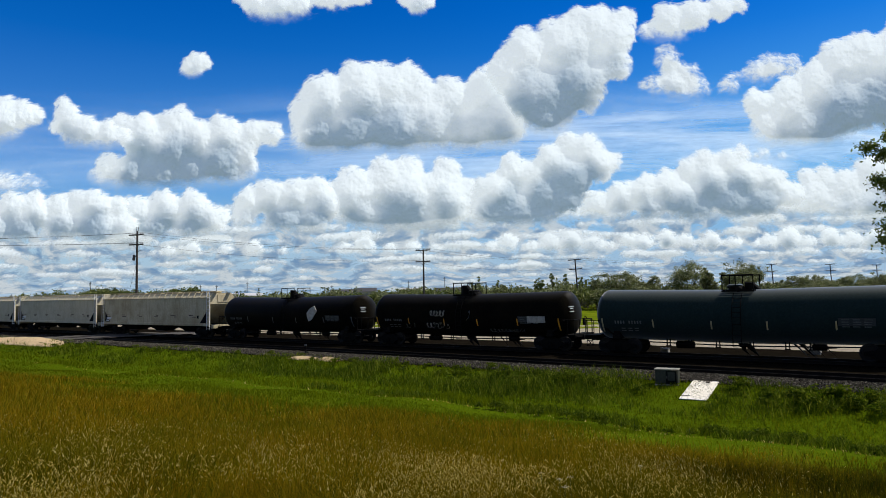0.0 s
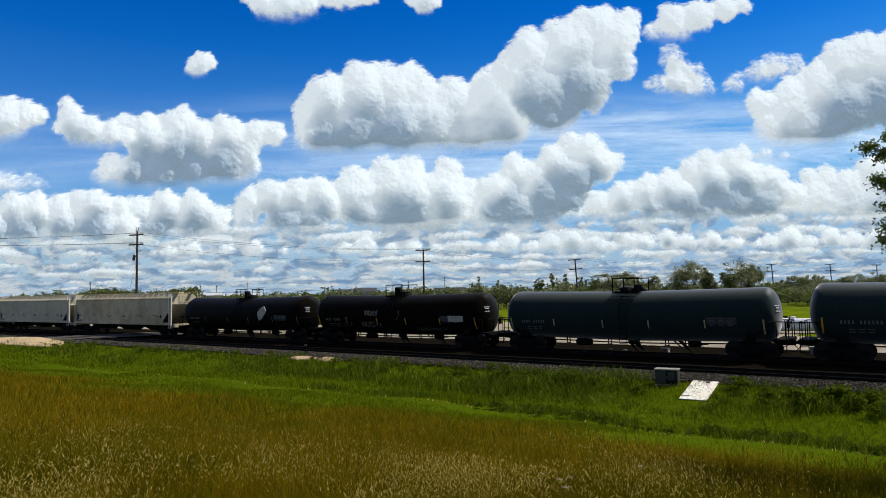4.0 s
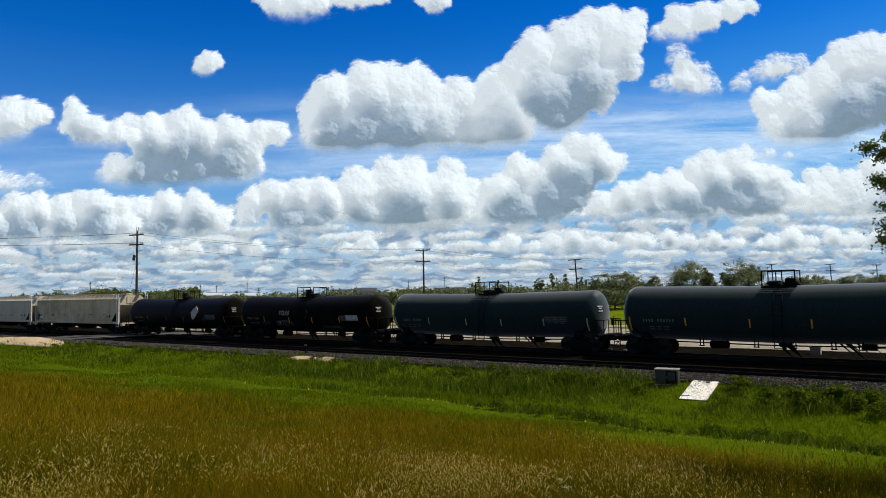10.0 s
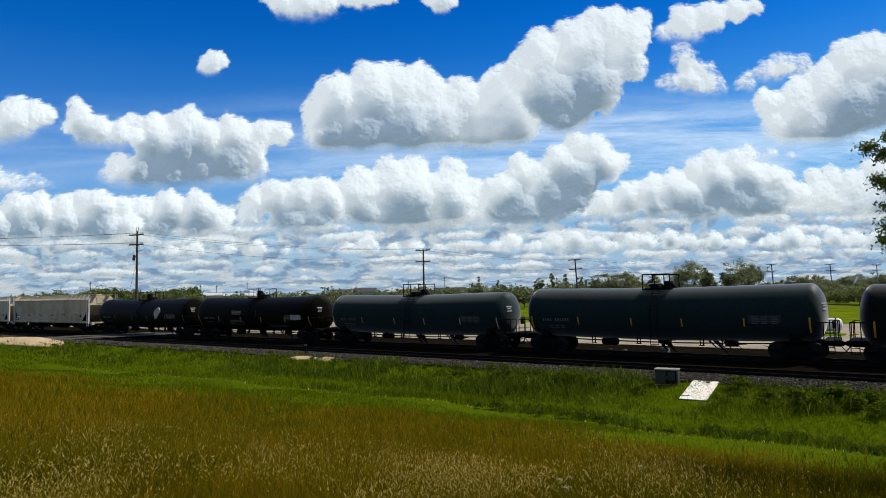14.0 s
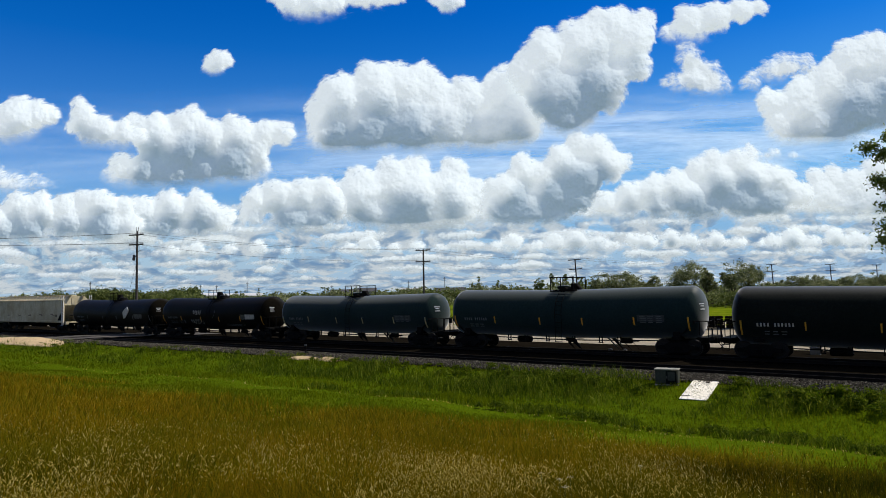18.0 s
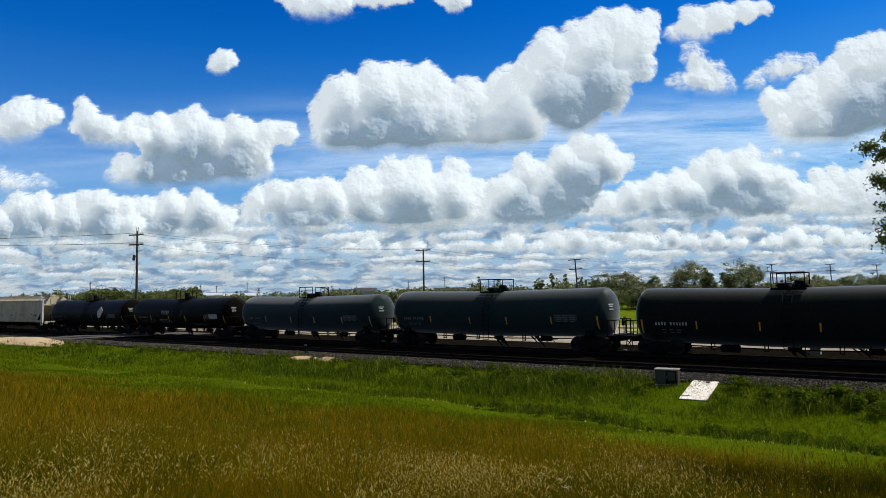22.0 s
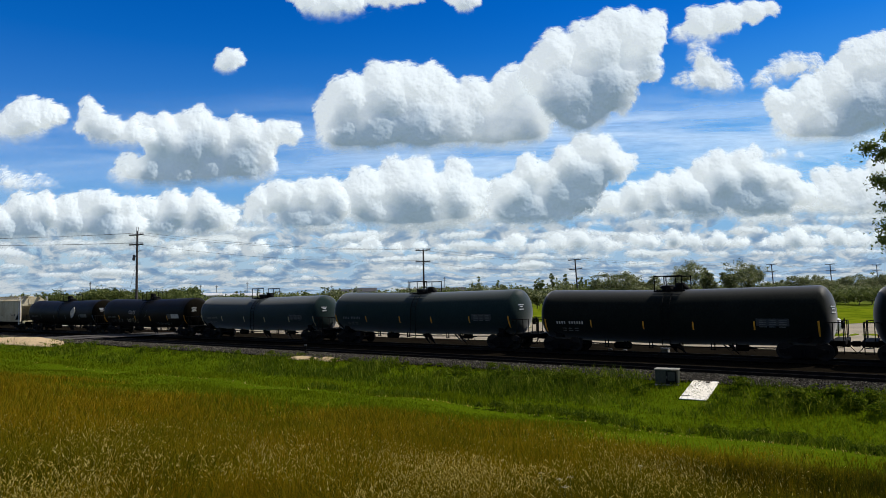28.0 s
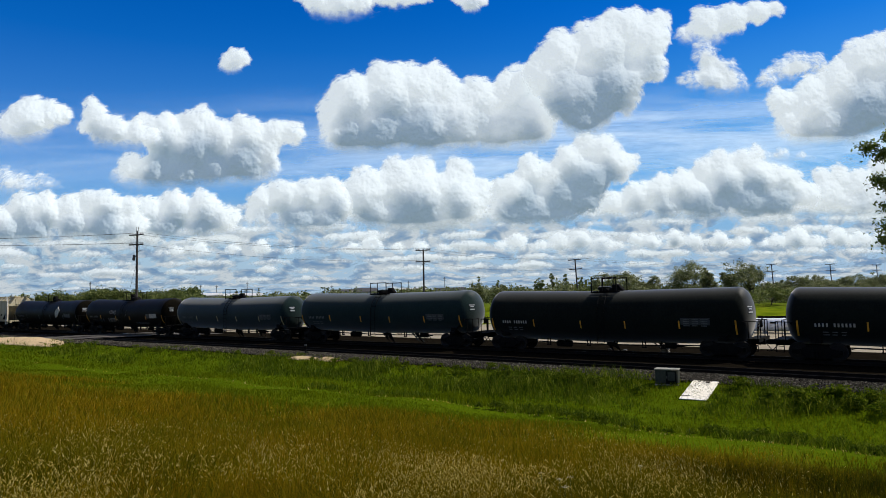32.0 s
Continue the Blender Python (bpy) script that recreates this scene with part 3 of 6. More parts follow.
def hopper_car(label, x, length, mat, seed):
    car = car_root("hopper_car", label, "hopper car", x)
    h = length / 2
    # hull: full length at the roof, sloping in under the ends
    bm = bmesh.new()
    sec = [(-1.5, 1.25), (-1.55, 2.0), (-1.55, 3.75), (-0.95, 4.28), (0.95, 4.28), (1.55, 3.75), (1.55, 2.0), (1.5, 1.25)]
    rings = []
    for px, cut in ((-h + 0.35, 3.2), (-h + 2.6, 1.25), (h - 2.6, 1.25), (h - 0.35, 3.2)):
        rings.append([bm.verts.new((px, y, max(z, cut))) for y, z in sec])
    for p, q in zip(rings, rings[1:]):
        for k in range(8):
            bm.faces.new((p[k], p[(k + 1) % 8], q[(k + 1) % 8], q[k]))
    bm.faces.new(rings[0][::-1])
    bm.faces.new(rings[-1])
    bmesh.ops.remove_doubles(bm, verts=bm.verts, dist=0.001)
    bmesh.ops.recalc_face_normals(bm, faces=bm.faces)
    part("hull", bm, mat, car)
    for s in (-1, 1):
        a, b = h - 0.65, h - 1.75
        part("side_sheet", slab([(-a, 3.76), (-a, 2.5), (-b, 1.34), (b, 1.34), (a, 2.5), (a, 3.76)], s * 1.575, 0.03), mat, car)
        for e in (-1, 1):
            # a near-black plate stands in for the shade inside the end opening
            part("end_opening", slab([(e * a, 2.46), (e * (b + 0.05), 1.36), (e * a, 1.36)], s * 1.565, 0.02), FRAME, car, "near-black plate painted in as the shade of the triangular end opening")
        part("top_chord", box((0, s * 1.6, 3.79), (length - 0.8, 0.09, 0.12), bevel=0.02), mat, car)
        part("side_sill", box((0, s * 1.6, 1.22), (length - 0.5, 0.1, 0.26), bevel=0.02), mat, car)
        for k in range(19):
            px = -h + 0.9 + (length - 1.8) * k / 18
            part_mesh("roof_bracket", shared("roof_bracket_%d" % s, lambda s=s: add_tube(bmesh.new(), (0.12, s * 1.56, 3.86), (-0.2, s * 1.0, 4.36), 0.035, 5)), mat, car, m=pose(px, 0, 0))
        part("running_board", box((0, s * 0.78, 4.42), (length + 0.4, 0.4, 0.05)), mat, car)
    for k in range(6):
        px = -h + 2.2 + (length - 4.4) * k / 5
        part_mesh("roof_hatch", shared("roof_hatch", lambda: box((0, 0, 4.36), (2.6, 0.7, 0.16), bevel=0.05)), mat, car, m=pose(px, 0, 0))
    for e in (-1, 1):
        for s in (-1, 1):
            part("corner_post", box((e * (h - 0.28), s * 1.52, 2.5), (0.16, 0.12, 2.9)), mat, car)
            lad = bmesh.new()
            for px in (h - 0.5, h - 0.06):
                add_tube(lad, (e * px, s * 1.66, 0.75), (e * px, s * 1.66, 4.4), 0.03, 5)
            for k in range(10):
                add_tube(lad, (e * (h - 0.5), s * 1.66, 0.85 + 0.37 * k), (e * (h - 0.06), s * 1.66, 0.85 + 0.37 * k), 0.022, 5)
            part("ladder", lad, MARK, car, "white-painted ladder")
            part("gusset", prism([(s * 1.4, 1.3), (s * 1.52, 1.3), (s * 1.52, 3.4), (s * 1.4, 3.4)], e * (h - 0.75), e * (h - 0.3)), mat, car)
        part("end_sill", box((e * (h + 0.1), 0, 1.05), (0.35, 2.9, 0.35), bevel=0.02), mat, car)
        part("end_deck", box((e * (h - 1.1), 0, 1.2), (2.2, 2.9, 0.08)), FRAME, car)
        part("end_panel", box((e * (h - 0.32), 0.2, 3.72), (0.04, 1.6, 0.75), bevel=0.01), mat, car)
        coupler(car, e * (h + 0.25), e)
        truck(car, e * (h - 2.1))
    for k, px in enumerate((-0.26 * length, 0, 0.26 * length)):
        chute = bmesh.new()
        top_, low_ = [(-2.2, -1.4), (2.2, -1.4), (2.2, 1.4), (-2.2, 1.4)], [(-0.6, -0.6), (0.6, -0.6), (0.6, 0.6), (-0.6, 0.6)]
        a = [chute.verts.new((u, v, 1.3)) for u, v in top_]
        b = [chute.verts.new((u, v, 0.5)) for u, v in low_]
        for j in range(4):
            chute.faces.new((a[j], a[(j + 1) % 4], b[(j + 1) % 4], b[j]))
        chute.faces.new(b)
        chute.faces.new(a[::-1])
        bmesh.ops.recalc_face_normals(chute, faces=chute.faces)
        c = part("hopper_chute", chute, FRAME, car, m=pose(px, 0, 0))
        part("gate", box((0, 0, 0.45), (1.3, 1.5, 0.12), bevel=0.02), RUST, c)
    rng = random.Random(seed)
    for k in range(6):
        bm = bmesh.new()
        px = -h + 1.4 + k * (length - 3) / 5.4
        for j in range(2):
            add_box(bm, (px + rng.uniform(-0.3, 0.3), -1.594, 2.1 - 0.16 * j), (rng.uniform(0.4, 0.9), 0.006, 0.07))
        part("stencil_line", bm, RUST, car)
    part("dark_placard", box((h - 2.0, -1.595, 1.95), (0.28, 0.01, 0.28)), FRAME, car)
    part("marks", add_box(box((-h + 1.5, -1.595, 1.75), (0.9, 0.008, 0.16)), (-h + 1.2, -1.595, 1.5), (0.5, 0.008, 0.12)), MARK, car)
    return car


# the third tank's left end mark stood at x = -16.6 at the start
T3 = -16.62 + 7.8
tank_car("dark navy tank car with pale reflector strips", T3, 7.65, mat=NAVY, seed=3, strip=PALE)
tank_car("large dark navy tank car with yellow reflector strips", T3 + 18.4, 7.95, r=1.55, z_end=2.46, mat=NAVY, seed=5, mark="long")
tank_car("black tank car with yellow reflector strips", T3 + 36.86, 7.66, r=1.6, z_end=2.29, mat=BLACK, seed=7, mark="bold")
tank_car("dark tank car with white marks beside the white storage tank", T3 + 55.2, 7.65, z_end=2.3, mat=BLACK, seed=9, mark="bold")
TILT = tank_car("sooty black tank car with graffiti scrawled on its side", T3 - 18.25, 7.6, z_end=2.32, mat=BROWN, seed=11, dome=1)
for a0, a1, dr, hh, sd in ((-2.6, -1.2, -0.15, 0.5, 1), (-3.0, -0.9, 0.72, 0.5, 2), (0.6, 1.1, 0.0, 0.9, 3), (2.3, 5.2, 1.0, 0.3, 4), (-5.0, -3.9, 0.75, 0.45, 5)):
    scrawl(TILT, a0, a1, dr, hh, 1.5, 2.24, sd, DIM if sd in (4, 5, 3) else GREYMARK)
bars(TILT, "white_panel", GREYMARK, 5.4, 6.9, [(0.3, 0.42, 1.3)], 1.51, 2.31)
T1 = tank_car("black tank car with a pale leaf emblem", T3 - 36.64, 8.0, z_end=2.3, mat=BROWN, seed=13, strip=DIM, dome=1)
bm = bmesh.new()
leaf = [bm.verts.new((u + 2.3, -1.5, 2.32 + v)) for u, v in ((0.8, -0.35), (0.72, 0.05), (1.1, 0.42), (1.62, 0.66), (1.9, 0.2), (1.62, -0.12), (1.3, -0.5), (0.95, -0.62))]
bm.faces.new(leaf)
ext = bmesh.ops.extrude_face_region(bm, geom=bm.faces[:])
bmesh.ops.translate(bm, verts=[v for v in ext["geom"] if isinstance(v, bmesh.types.BMVert)], vec=(0, -0.06, 0))
part("leaf_emblem", bm, GREYMARK, T1, "pale grey leaf-shaped emblem")
hopper_car("stained pale grey covered hopper car", -65.6, 20.0, HOPPER_WARM, 1)
hopper_car("pale grey covered hopper car", -86.8, 20.0, HOPPER, 2)
hopper_car("pale grey covered hopper car", -108.0, 20.0, HOPPER, 3)

# ---- clouds: heaps of puffs with billowing relief and ragged thin edges; they drift to the right
VIEW = pose(0, 0, 0, 0, 0, 36.385)     # x to the right of the view, y along it
CLOUDS = []


def vapour_material(name, scale, ragged, glow, white=(0.885, 0.96, 0.985), shade_grey=(0.24, 0.34, 0.44), rim=(0.26, 0.95)):
    """Far vapour whose glow paints the daylight on it: white on top, slate grey where shade falls lower down,
    thinning out to clear air at the rim; the sun adds modelling to its billows."""
    m = bpy.data.materials.new(name)
    m.use_nodes = True
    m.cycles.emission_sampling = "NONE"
    nt = m.node_tree
    nt.nodes.remove(nt.nodes["Principled BSDF"])
    d, t, e = (nt.nodes.new(k) for k in ("ShaderNodeBsdfDiffuse", "ShaderNodeBsdfTransparent", "ShaderNodeEmission"))
    d.inputs[0].default_value = (0.25, 0.285, 0.31, 1)
    e.inputs[1].default_value = glow
    a2 = nt.nodes.new("ShaderNodeAddShader")
    nt.links.new(d.outputs[0], a2.inputs[0])
    nt.links.new(e.outputs[0], a2.inputs[1])
    v = mapped(nt, (1, 0.1, 1.3))

    def with_noise(attribute, fac, amount):
        at, mu, ad = nt.nodes.new("ShaderNodeAttribute"), nt.nodes.new("ShaderNodeMath"), nt.nodes.new("ShaderNodeMath")
        at.attribute_name = attribute
        mu.operation, ad.operation = "MULTIPLY_ADD", "ADD"
        mu.inputs[1].default_value, mu.inputs[2].default_value = amount, -0.5 * amount
        nt.links.new(fac, mu.inputs[0])
        nt.links.new(mu.outputs[0], ad.inputs[0])
        nt.links.new(at.outputs["Fac"], ad.inputs[1])
        return ad.outputs[0]
    f = nt.nodes.new("ShaderNodeMapRange")
    f.interpolation_type = "SMOOTHSTEP"
    f.inputs["From Min"].default_value, f.inputs["From Max"].default_value = rim
    torn, calm = nt.nodes.new("ShaderNodeAttribute"), nt.nodes.new("ShaderNodeMath")
    torn.attribute_name = "torn"
    calm.operation = "MULTIPLY_ADD"      # tops are ragged, bases smooth
    sub = nt.nodes.new("ShaderNodeMath")
    sub.operation, sub.inputs[1].default_value = "SUBTRACT", 0.5
    nt.links.new(noise_node(nt, v, scale * 1.5, 7, 0.62, 0.25), sub.inputs[0])
    nt.links.new(sub.outputs[0], calm.inputs[0])
    nt.links.new(torn.outputs["Fac"], calm.inputs[1])
    calm.inputs[2].default_value = 0.5
    nt.links.new(with_noise("thickness", calm.outputs[0], ragged), f.inputs["Value"])
    painted_shade = with_noise("painted_shade", noise_node(nt, v, scale * 0.4, 6, 0.55, 0.3), 0.9)
    half = tuple(0.55 * p + 0.45 * q for p, q in zip(white, shade_grey))
    nt.links.new(ramp_node(nt, painted_shade, [(0.22, white), (0.55, half), (0.95, shade_grey)]), e.inputs[0])
    bn = nt.nodes.new("ShaderNodeBump")
    bn.inputs["Strength"].default_value, bn.inputs["Distance"].default_value = 0.3, 0.35 / scale
    nt.links.new(noise_node(nt, v, scale * 1.2, 7, 0.62, 0.2), bn.inputs["Height"])
    nt.links.new(bn.outputs[0], d.inputs["Normal"])
    mx = nt.nodes.new("ShaderNodeMixShader")
    nt.links.new(f.outputs[0], mx.inputs[0])
    nt.links.new(t.outputs[0], mx.inputs[1])
    nt.links.new(a2.outputs[0], mx.inputs[2])
    nt.links.new(mx.outputs[0], nt.nodes["Material Output"].inputs[0])
    return m


VAPOUR = vapour_material("cloud_vapour", 0.018, 1.6, 0.68)
THIN_VAPOUR = vapour_material("thin_vapour", 0.02, 2.3, 0.68, rim=(0.3, 1.5))
FAR_VAPOUR = vapour_material("far_vapour", 0.014, 1.7, 0.58, shade_grey=(0.2, 0.32, 0.46))


def lattice(x, z, seed, octaves=4, gain=0.5):
    """Smooth noise between 0 and 1."""
    table = np.random.default_rng(seed).random((128, 128))
    out, amp, total = np.zeros_like(x), 1.0, 0.0
    for k in range(octaves):
        px, pz = x * 2 ** k + 17.3 * k, z * 2 ** k + 9.1 * k
        ix, iz = np.floor(px).astype(int), np.floor(pz).astype(int)
        fx, fz = px - ix, pz - iz
        fx, fz = fx * fx * (3 - 2 * fx), fz * fz * (3 - 2 * fz)
        a, b, c, d = (table[(ix + i) % 128, (iz + j) % 128] for i, j in ((0, 0), (1, 0), (0, 1), (1, 1)))
        out += amp * ((a * (1 - fx) + b * fx) * (1 - fz) + (c * (1 - fx) + d * fx) * fz)
        total += amp
        amp *= gain
    return out / total


def blurred(f, n):
    """A soft blur over about n cells."""
    for _ in range(2):
        for axis in (0, 1):
            w = 2 * n + 1
            pad = [(n + 1, n) if k == axis else (0, 0) for k in (0, 1)]
            c = np.cumsum(np.pad(f, pad, mode="edge"), axis)
            hi = [slice(w, None) if k == axis else slice(None) for k in (0, 1)]
            lo = [slice(None, -w) if k == axis else slice(None) for k in (0, 1)]
            f = (c[tuple(hi)] - c[tuple(lo)]) / w
    return f


def puff_heap(lumps, rng, levels=(13, 6)):
    """Large puffs that carry smaller ones, which carry smaller ones in turn: (x, out, z, radius)."""
    rows = [(x, 0.0, z, r * 0.88) for x, z, r in lumps]
    last = rows
    for n in levels:
        new_rows = []
        for x, y, z, r in last:
            for _ in range(n):
                d = rng.normal(size=3)
                d /= np.linalg.norm(d)
                d[1] = abs(d[1])
                if rng.random() < 0.6:
                    d[2] = abs(d[2])
                k = rng.uniform(0.22, 0.5)
                new_rows.append((x + d[0] * r * 0.78, y + d[1] * r * 0.5, z + d[2] * r * 0.78, r * k))
        rows, last = rows + new_rows, new_rows
    return rows


def cloud_mesh(lumps, base, seed, step, stretch=1.0, soft=5, flat=2.2, lean=0.4, levels=(13, 6), place=None, shade_depth=1.0, thin_out=0.1):
    """A billowing skin towards the viewer and a plainer one behind it, with the vapour's thickness and painted shade at
    each point.
    """
    rng = np.random.default_rng(seed)
    R = max(r for _, _, r in lumps)
    pad = 0.45 * R + 8 * step
    gx = np.arange(min(x - r for x, _, r in lumps) - pad, max(x + r for x, _, r in lumps) + pad, step)
    gz = np.arange(max(base - 0.4 * R, min(z - r for _, z, r in lumps)) - pad, max(z + r for _, z, r in lumps) + pad, step)
    X, Z = np.meshgrid(gx, gz)
    under = base + 0.2 * R * (lattice(X / (0.9 * R), Z / (0.9 * R), seed + 5, 3) - 0.5)
    ZS = np.where(Z < under, under + (Z - under) * flat, Z)
    wx = 0.34 * R * (lattice(X / (0.55 * R), Z / (0.55 * R), seed + 1, 5, 0.55) - 0.5)
    wz = 0.34 * R * (lattice(X / (0.55 * R), Z / (0.55 * R), seed + 2, 5, 0.55) - 0.5)
    wx += 0.16 * R * (lattice(X / (0.13 * R), Z / (0.13 * R), seed + 6, 4, 0.6) - 0.5)
    wz += 0.16 * R * (lattice(X / (0.13 * R), Z / (0.13 * R), seed + 7, 4, 0.6) - 0.5)
    WX, WZ = X + wx, ZS + wz
    H = np.zeros_like(X)
    reach = 0.28 * R
    for x, y, z, r in puff_heap(lumps, rng, levels):
        i0, i1 = np.searchsorted(gx, (x - r - reach, x + r + reach))
        low = z - r - reach
        j0, j1 = np.searchsorted(gz, (low if low > base else base + (low - base) / flat - reach, z + r + reach))
        if i1 <= i0 or j1 <= j0:
            continue
        w = (slice(j0, j1), slice(i0, i1))
        q = r * r - (WX[w] - x) ** 2 - (WZ[w] - z) ** 2
        np.maximum(H[w], np.where(q > 0, y + np.sqrt(np.maximum(q, 0)), 0), out=H[w])
    solid = (H > 0).astype(float)
    crisp, loose = blurred(solid, soft), blurred(solid, soft * 5)
    mix = np.clip((Z - base) / (0.8 * R), 0, 1)
    D = crisp * mix + loose * (1 - mix)
    D = D + 1.1 * np.clip((blurred(solid, soft * 4) - 0.75) / 0.25, 0, 1)
    # painted shade, growing downwards from each top as if lit from above
    T = blurred(np.minimum(H / (0.8 * R), 1.0), 3)
    W, acc = np.zeros_like(T), np.zeros(T.shape[1])
    for j in range(len(gz) - 1, -1, -1):
        acc = acc * (1 - 0.35 * step / R) + T[j] * step / R
        W[j] = acc
    W = shade_depth * np.clip((blurred(W, max(3, int(0.14 * R / step))) - 0.3) / 1.0, 0, 1.15) * np.clip(D, 0, 1)
    # broad swells first, the small billows lighter; the face is leaned back to catch the sun
    wide = max(3, int(0.2 * R / step))
    H = 0.62 * blurred(H, wide) + (0.24 * blurred(H, 3) + 0.1 * H) * (0.35 + 0.65 * mix) + 0.22 * blurred(H, 8) * (1 - mix)
    H += 0.16 * R * (lattice(X / (0.3 * R), Z / (0.3 * R), seed + 3, 6, 0.62) - 0.5)
    back_off = lean * np.maximum(Z - base, 0)
    nz, nx = X.shape
    idx = (np.arange(nz - 1)[:, None] * nx + np.arange(nx - 1)[None, :]).ravel()
    quad = np.stack([idx, idx + 1, idx + nx + 1, idx + nx], 1)
    front = quad[(D.ravel()[quad] > thin_out).any(1)]
    v = np.stack([X.ravel() * stretch, (back_off - H).ravel(), Z.ravel()], 1)
    # the far side, seen from nowhere near: only where the vapour is thick
    s = 4
    ji, ii = np.meshgrid(np.arange(0, nz - s, s), np.arange(0, nx - s, s), indexing="ij")
    a = (ji * nx + ii).ravel()
    back = np.stack([a, a + s * nx, a + s * nx + s, a + s], 1)
    back = back[(D.ravel()[back] > 2.05).all(1)]
    v2 = np.stack([X.ravel() * stretch, (back_off + H * 0.8 + 0.5).ravel(), Z.ravel()], 1)
    used1, inv1 = np.unique(front, return_inverse=True)
    used2, inv2 = np.unique(back, return_inverse=True)
    made = []
    for name, co, used, inv in (("cloud", v[used1], used1, inv1), ("far_side", v2[used2], used2, inv2)):
        if place:      # scaled about the eye, so the lean keeps the outline in the camera's view
            dist, right, up = place
            k = 1 + co[:, 1] / dist
            co[:, 0], co[:, 2] = (co[:, 0] + right) * k - right, (co[:, 2] + up - EYE_Z) * k - up + EYE_Z
        me = mesh_from(name, co, inv.reshape(-1, 4))
        me.polygons.foreach_set("use_smooth", [True] * len(me.polygons))
        for key, field in (("thickness", D), ("painted_shade", W), ("torn", 0.25 + 0.75 * mix)):
            at = me.attributes.new(key, "FLOAT", "POINT")
            at.data.foreach_set("value", field.ravel()[used].astype(np.float32))
        made.append(me)
    return made


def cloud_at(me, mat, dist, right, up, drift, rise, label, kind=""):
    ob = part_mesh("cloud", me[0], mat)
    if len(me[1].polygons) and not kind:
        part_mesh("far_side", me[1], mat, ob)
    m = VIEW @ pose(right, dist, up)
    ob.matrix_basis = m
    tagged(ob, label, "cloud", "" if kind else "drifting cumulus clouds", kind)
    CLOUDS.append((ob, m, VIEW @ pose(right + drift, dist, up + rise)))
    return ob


def cloud(dist, right, up, drift, rise, base, lumps, shade_depth=1.0, thin=False):
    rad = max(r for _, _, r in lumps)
    me = cloud_mesh(lumps, base + 0.12 * rad, len(CLOUDS) + 3, dist / 1180 * 1.6, soft=3 if rad > 60 else 2, place=(dist, right, up), shade_depth=shade_depth)
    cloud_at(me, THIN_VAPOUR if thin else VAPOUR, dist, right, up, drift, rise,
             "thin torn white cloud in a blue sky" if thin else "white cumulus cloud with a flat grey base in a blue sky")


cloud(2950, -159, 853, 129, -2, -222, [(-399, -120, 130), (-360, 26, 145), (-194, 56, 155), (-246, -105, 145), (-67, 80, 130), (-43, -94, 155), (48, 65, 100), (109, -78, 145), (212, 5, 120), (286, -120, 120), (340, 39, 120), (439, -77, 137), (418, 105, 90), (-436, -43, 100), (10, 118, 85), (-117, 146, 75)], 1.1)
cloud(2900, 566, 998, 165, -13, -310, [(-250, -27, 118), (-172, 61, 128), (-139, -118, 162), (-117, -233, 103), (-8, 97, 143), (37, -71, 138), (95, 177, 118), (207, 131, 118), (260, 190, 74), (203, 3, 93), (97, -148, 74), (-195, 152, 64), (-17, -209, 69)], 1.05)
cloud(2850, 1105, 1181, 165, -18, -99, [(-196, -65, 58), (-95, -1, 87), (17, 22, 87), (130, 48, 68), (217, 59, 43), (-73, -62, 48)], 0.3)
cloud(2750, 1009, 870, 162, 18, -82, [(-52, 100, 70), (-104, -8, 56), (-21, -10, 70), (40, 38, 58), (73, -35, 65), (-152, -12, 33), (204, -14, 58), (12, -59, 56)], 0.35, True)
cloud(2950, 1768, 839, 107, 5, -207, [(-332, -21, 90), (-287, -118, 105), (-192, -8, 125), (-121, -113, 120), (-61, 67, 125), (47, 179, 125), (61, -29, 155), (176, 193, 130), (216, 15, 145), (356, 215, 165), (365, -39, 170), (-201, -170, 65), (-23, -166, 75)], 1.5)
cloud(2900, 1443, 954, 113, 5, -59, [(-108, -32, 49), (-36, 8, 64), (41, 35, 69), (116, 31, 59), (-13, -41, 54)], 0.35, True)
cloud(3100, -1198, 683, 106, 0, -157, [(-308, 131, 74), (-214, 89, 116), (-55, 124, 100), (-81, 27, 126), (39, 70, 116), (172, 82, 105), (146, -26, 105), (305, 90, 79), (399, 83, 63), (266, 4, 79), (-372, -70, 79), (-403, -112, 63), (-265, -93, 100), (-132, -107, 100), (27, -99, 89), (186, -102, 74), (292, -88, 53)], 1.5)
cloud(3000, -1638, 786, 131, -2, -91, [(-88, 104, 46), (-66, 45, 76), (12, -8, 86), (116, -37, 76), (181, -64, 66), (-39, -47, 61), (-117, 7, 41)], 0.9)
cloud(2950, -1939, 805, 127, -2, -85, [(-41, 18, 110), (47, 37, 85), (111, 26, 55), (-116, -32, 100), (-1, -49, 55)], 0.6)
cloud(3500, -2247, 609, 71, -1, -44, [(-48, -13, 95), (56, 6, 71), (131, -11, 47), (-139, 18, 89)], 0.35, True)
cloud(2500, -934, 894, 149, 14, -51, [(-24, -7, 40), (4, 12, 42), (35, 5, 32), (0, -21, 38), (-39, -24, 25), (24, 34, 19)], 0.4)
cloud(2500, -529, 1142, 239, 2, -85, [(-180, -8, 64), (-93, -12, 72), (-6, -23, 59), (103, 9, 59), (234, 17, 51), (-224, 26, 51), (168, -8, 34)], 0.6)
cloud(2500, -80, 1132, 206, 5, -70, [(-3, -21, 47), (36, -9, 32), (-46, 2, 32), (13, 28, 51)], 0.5)
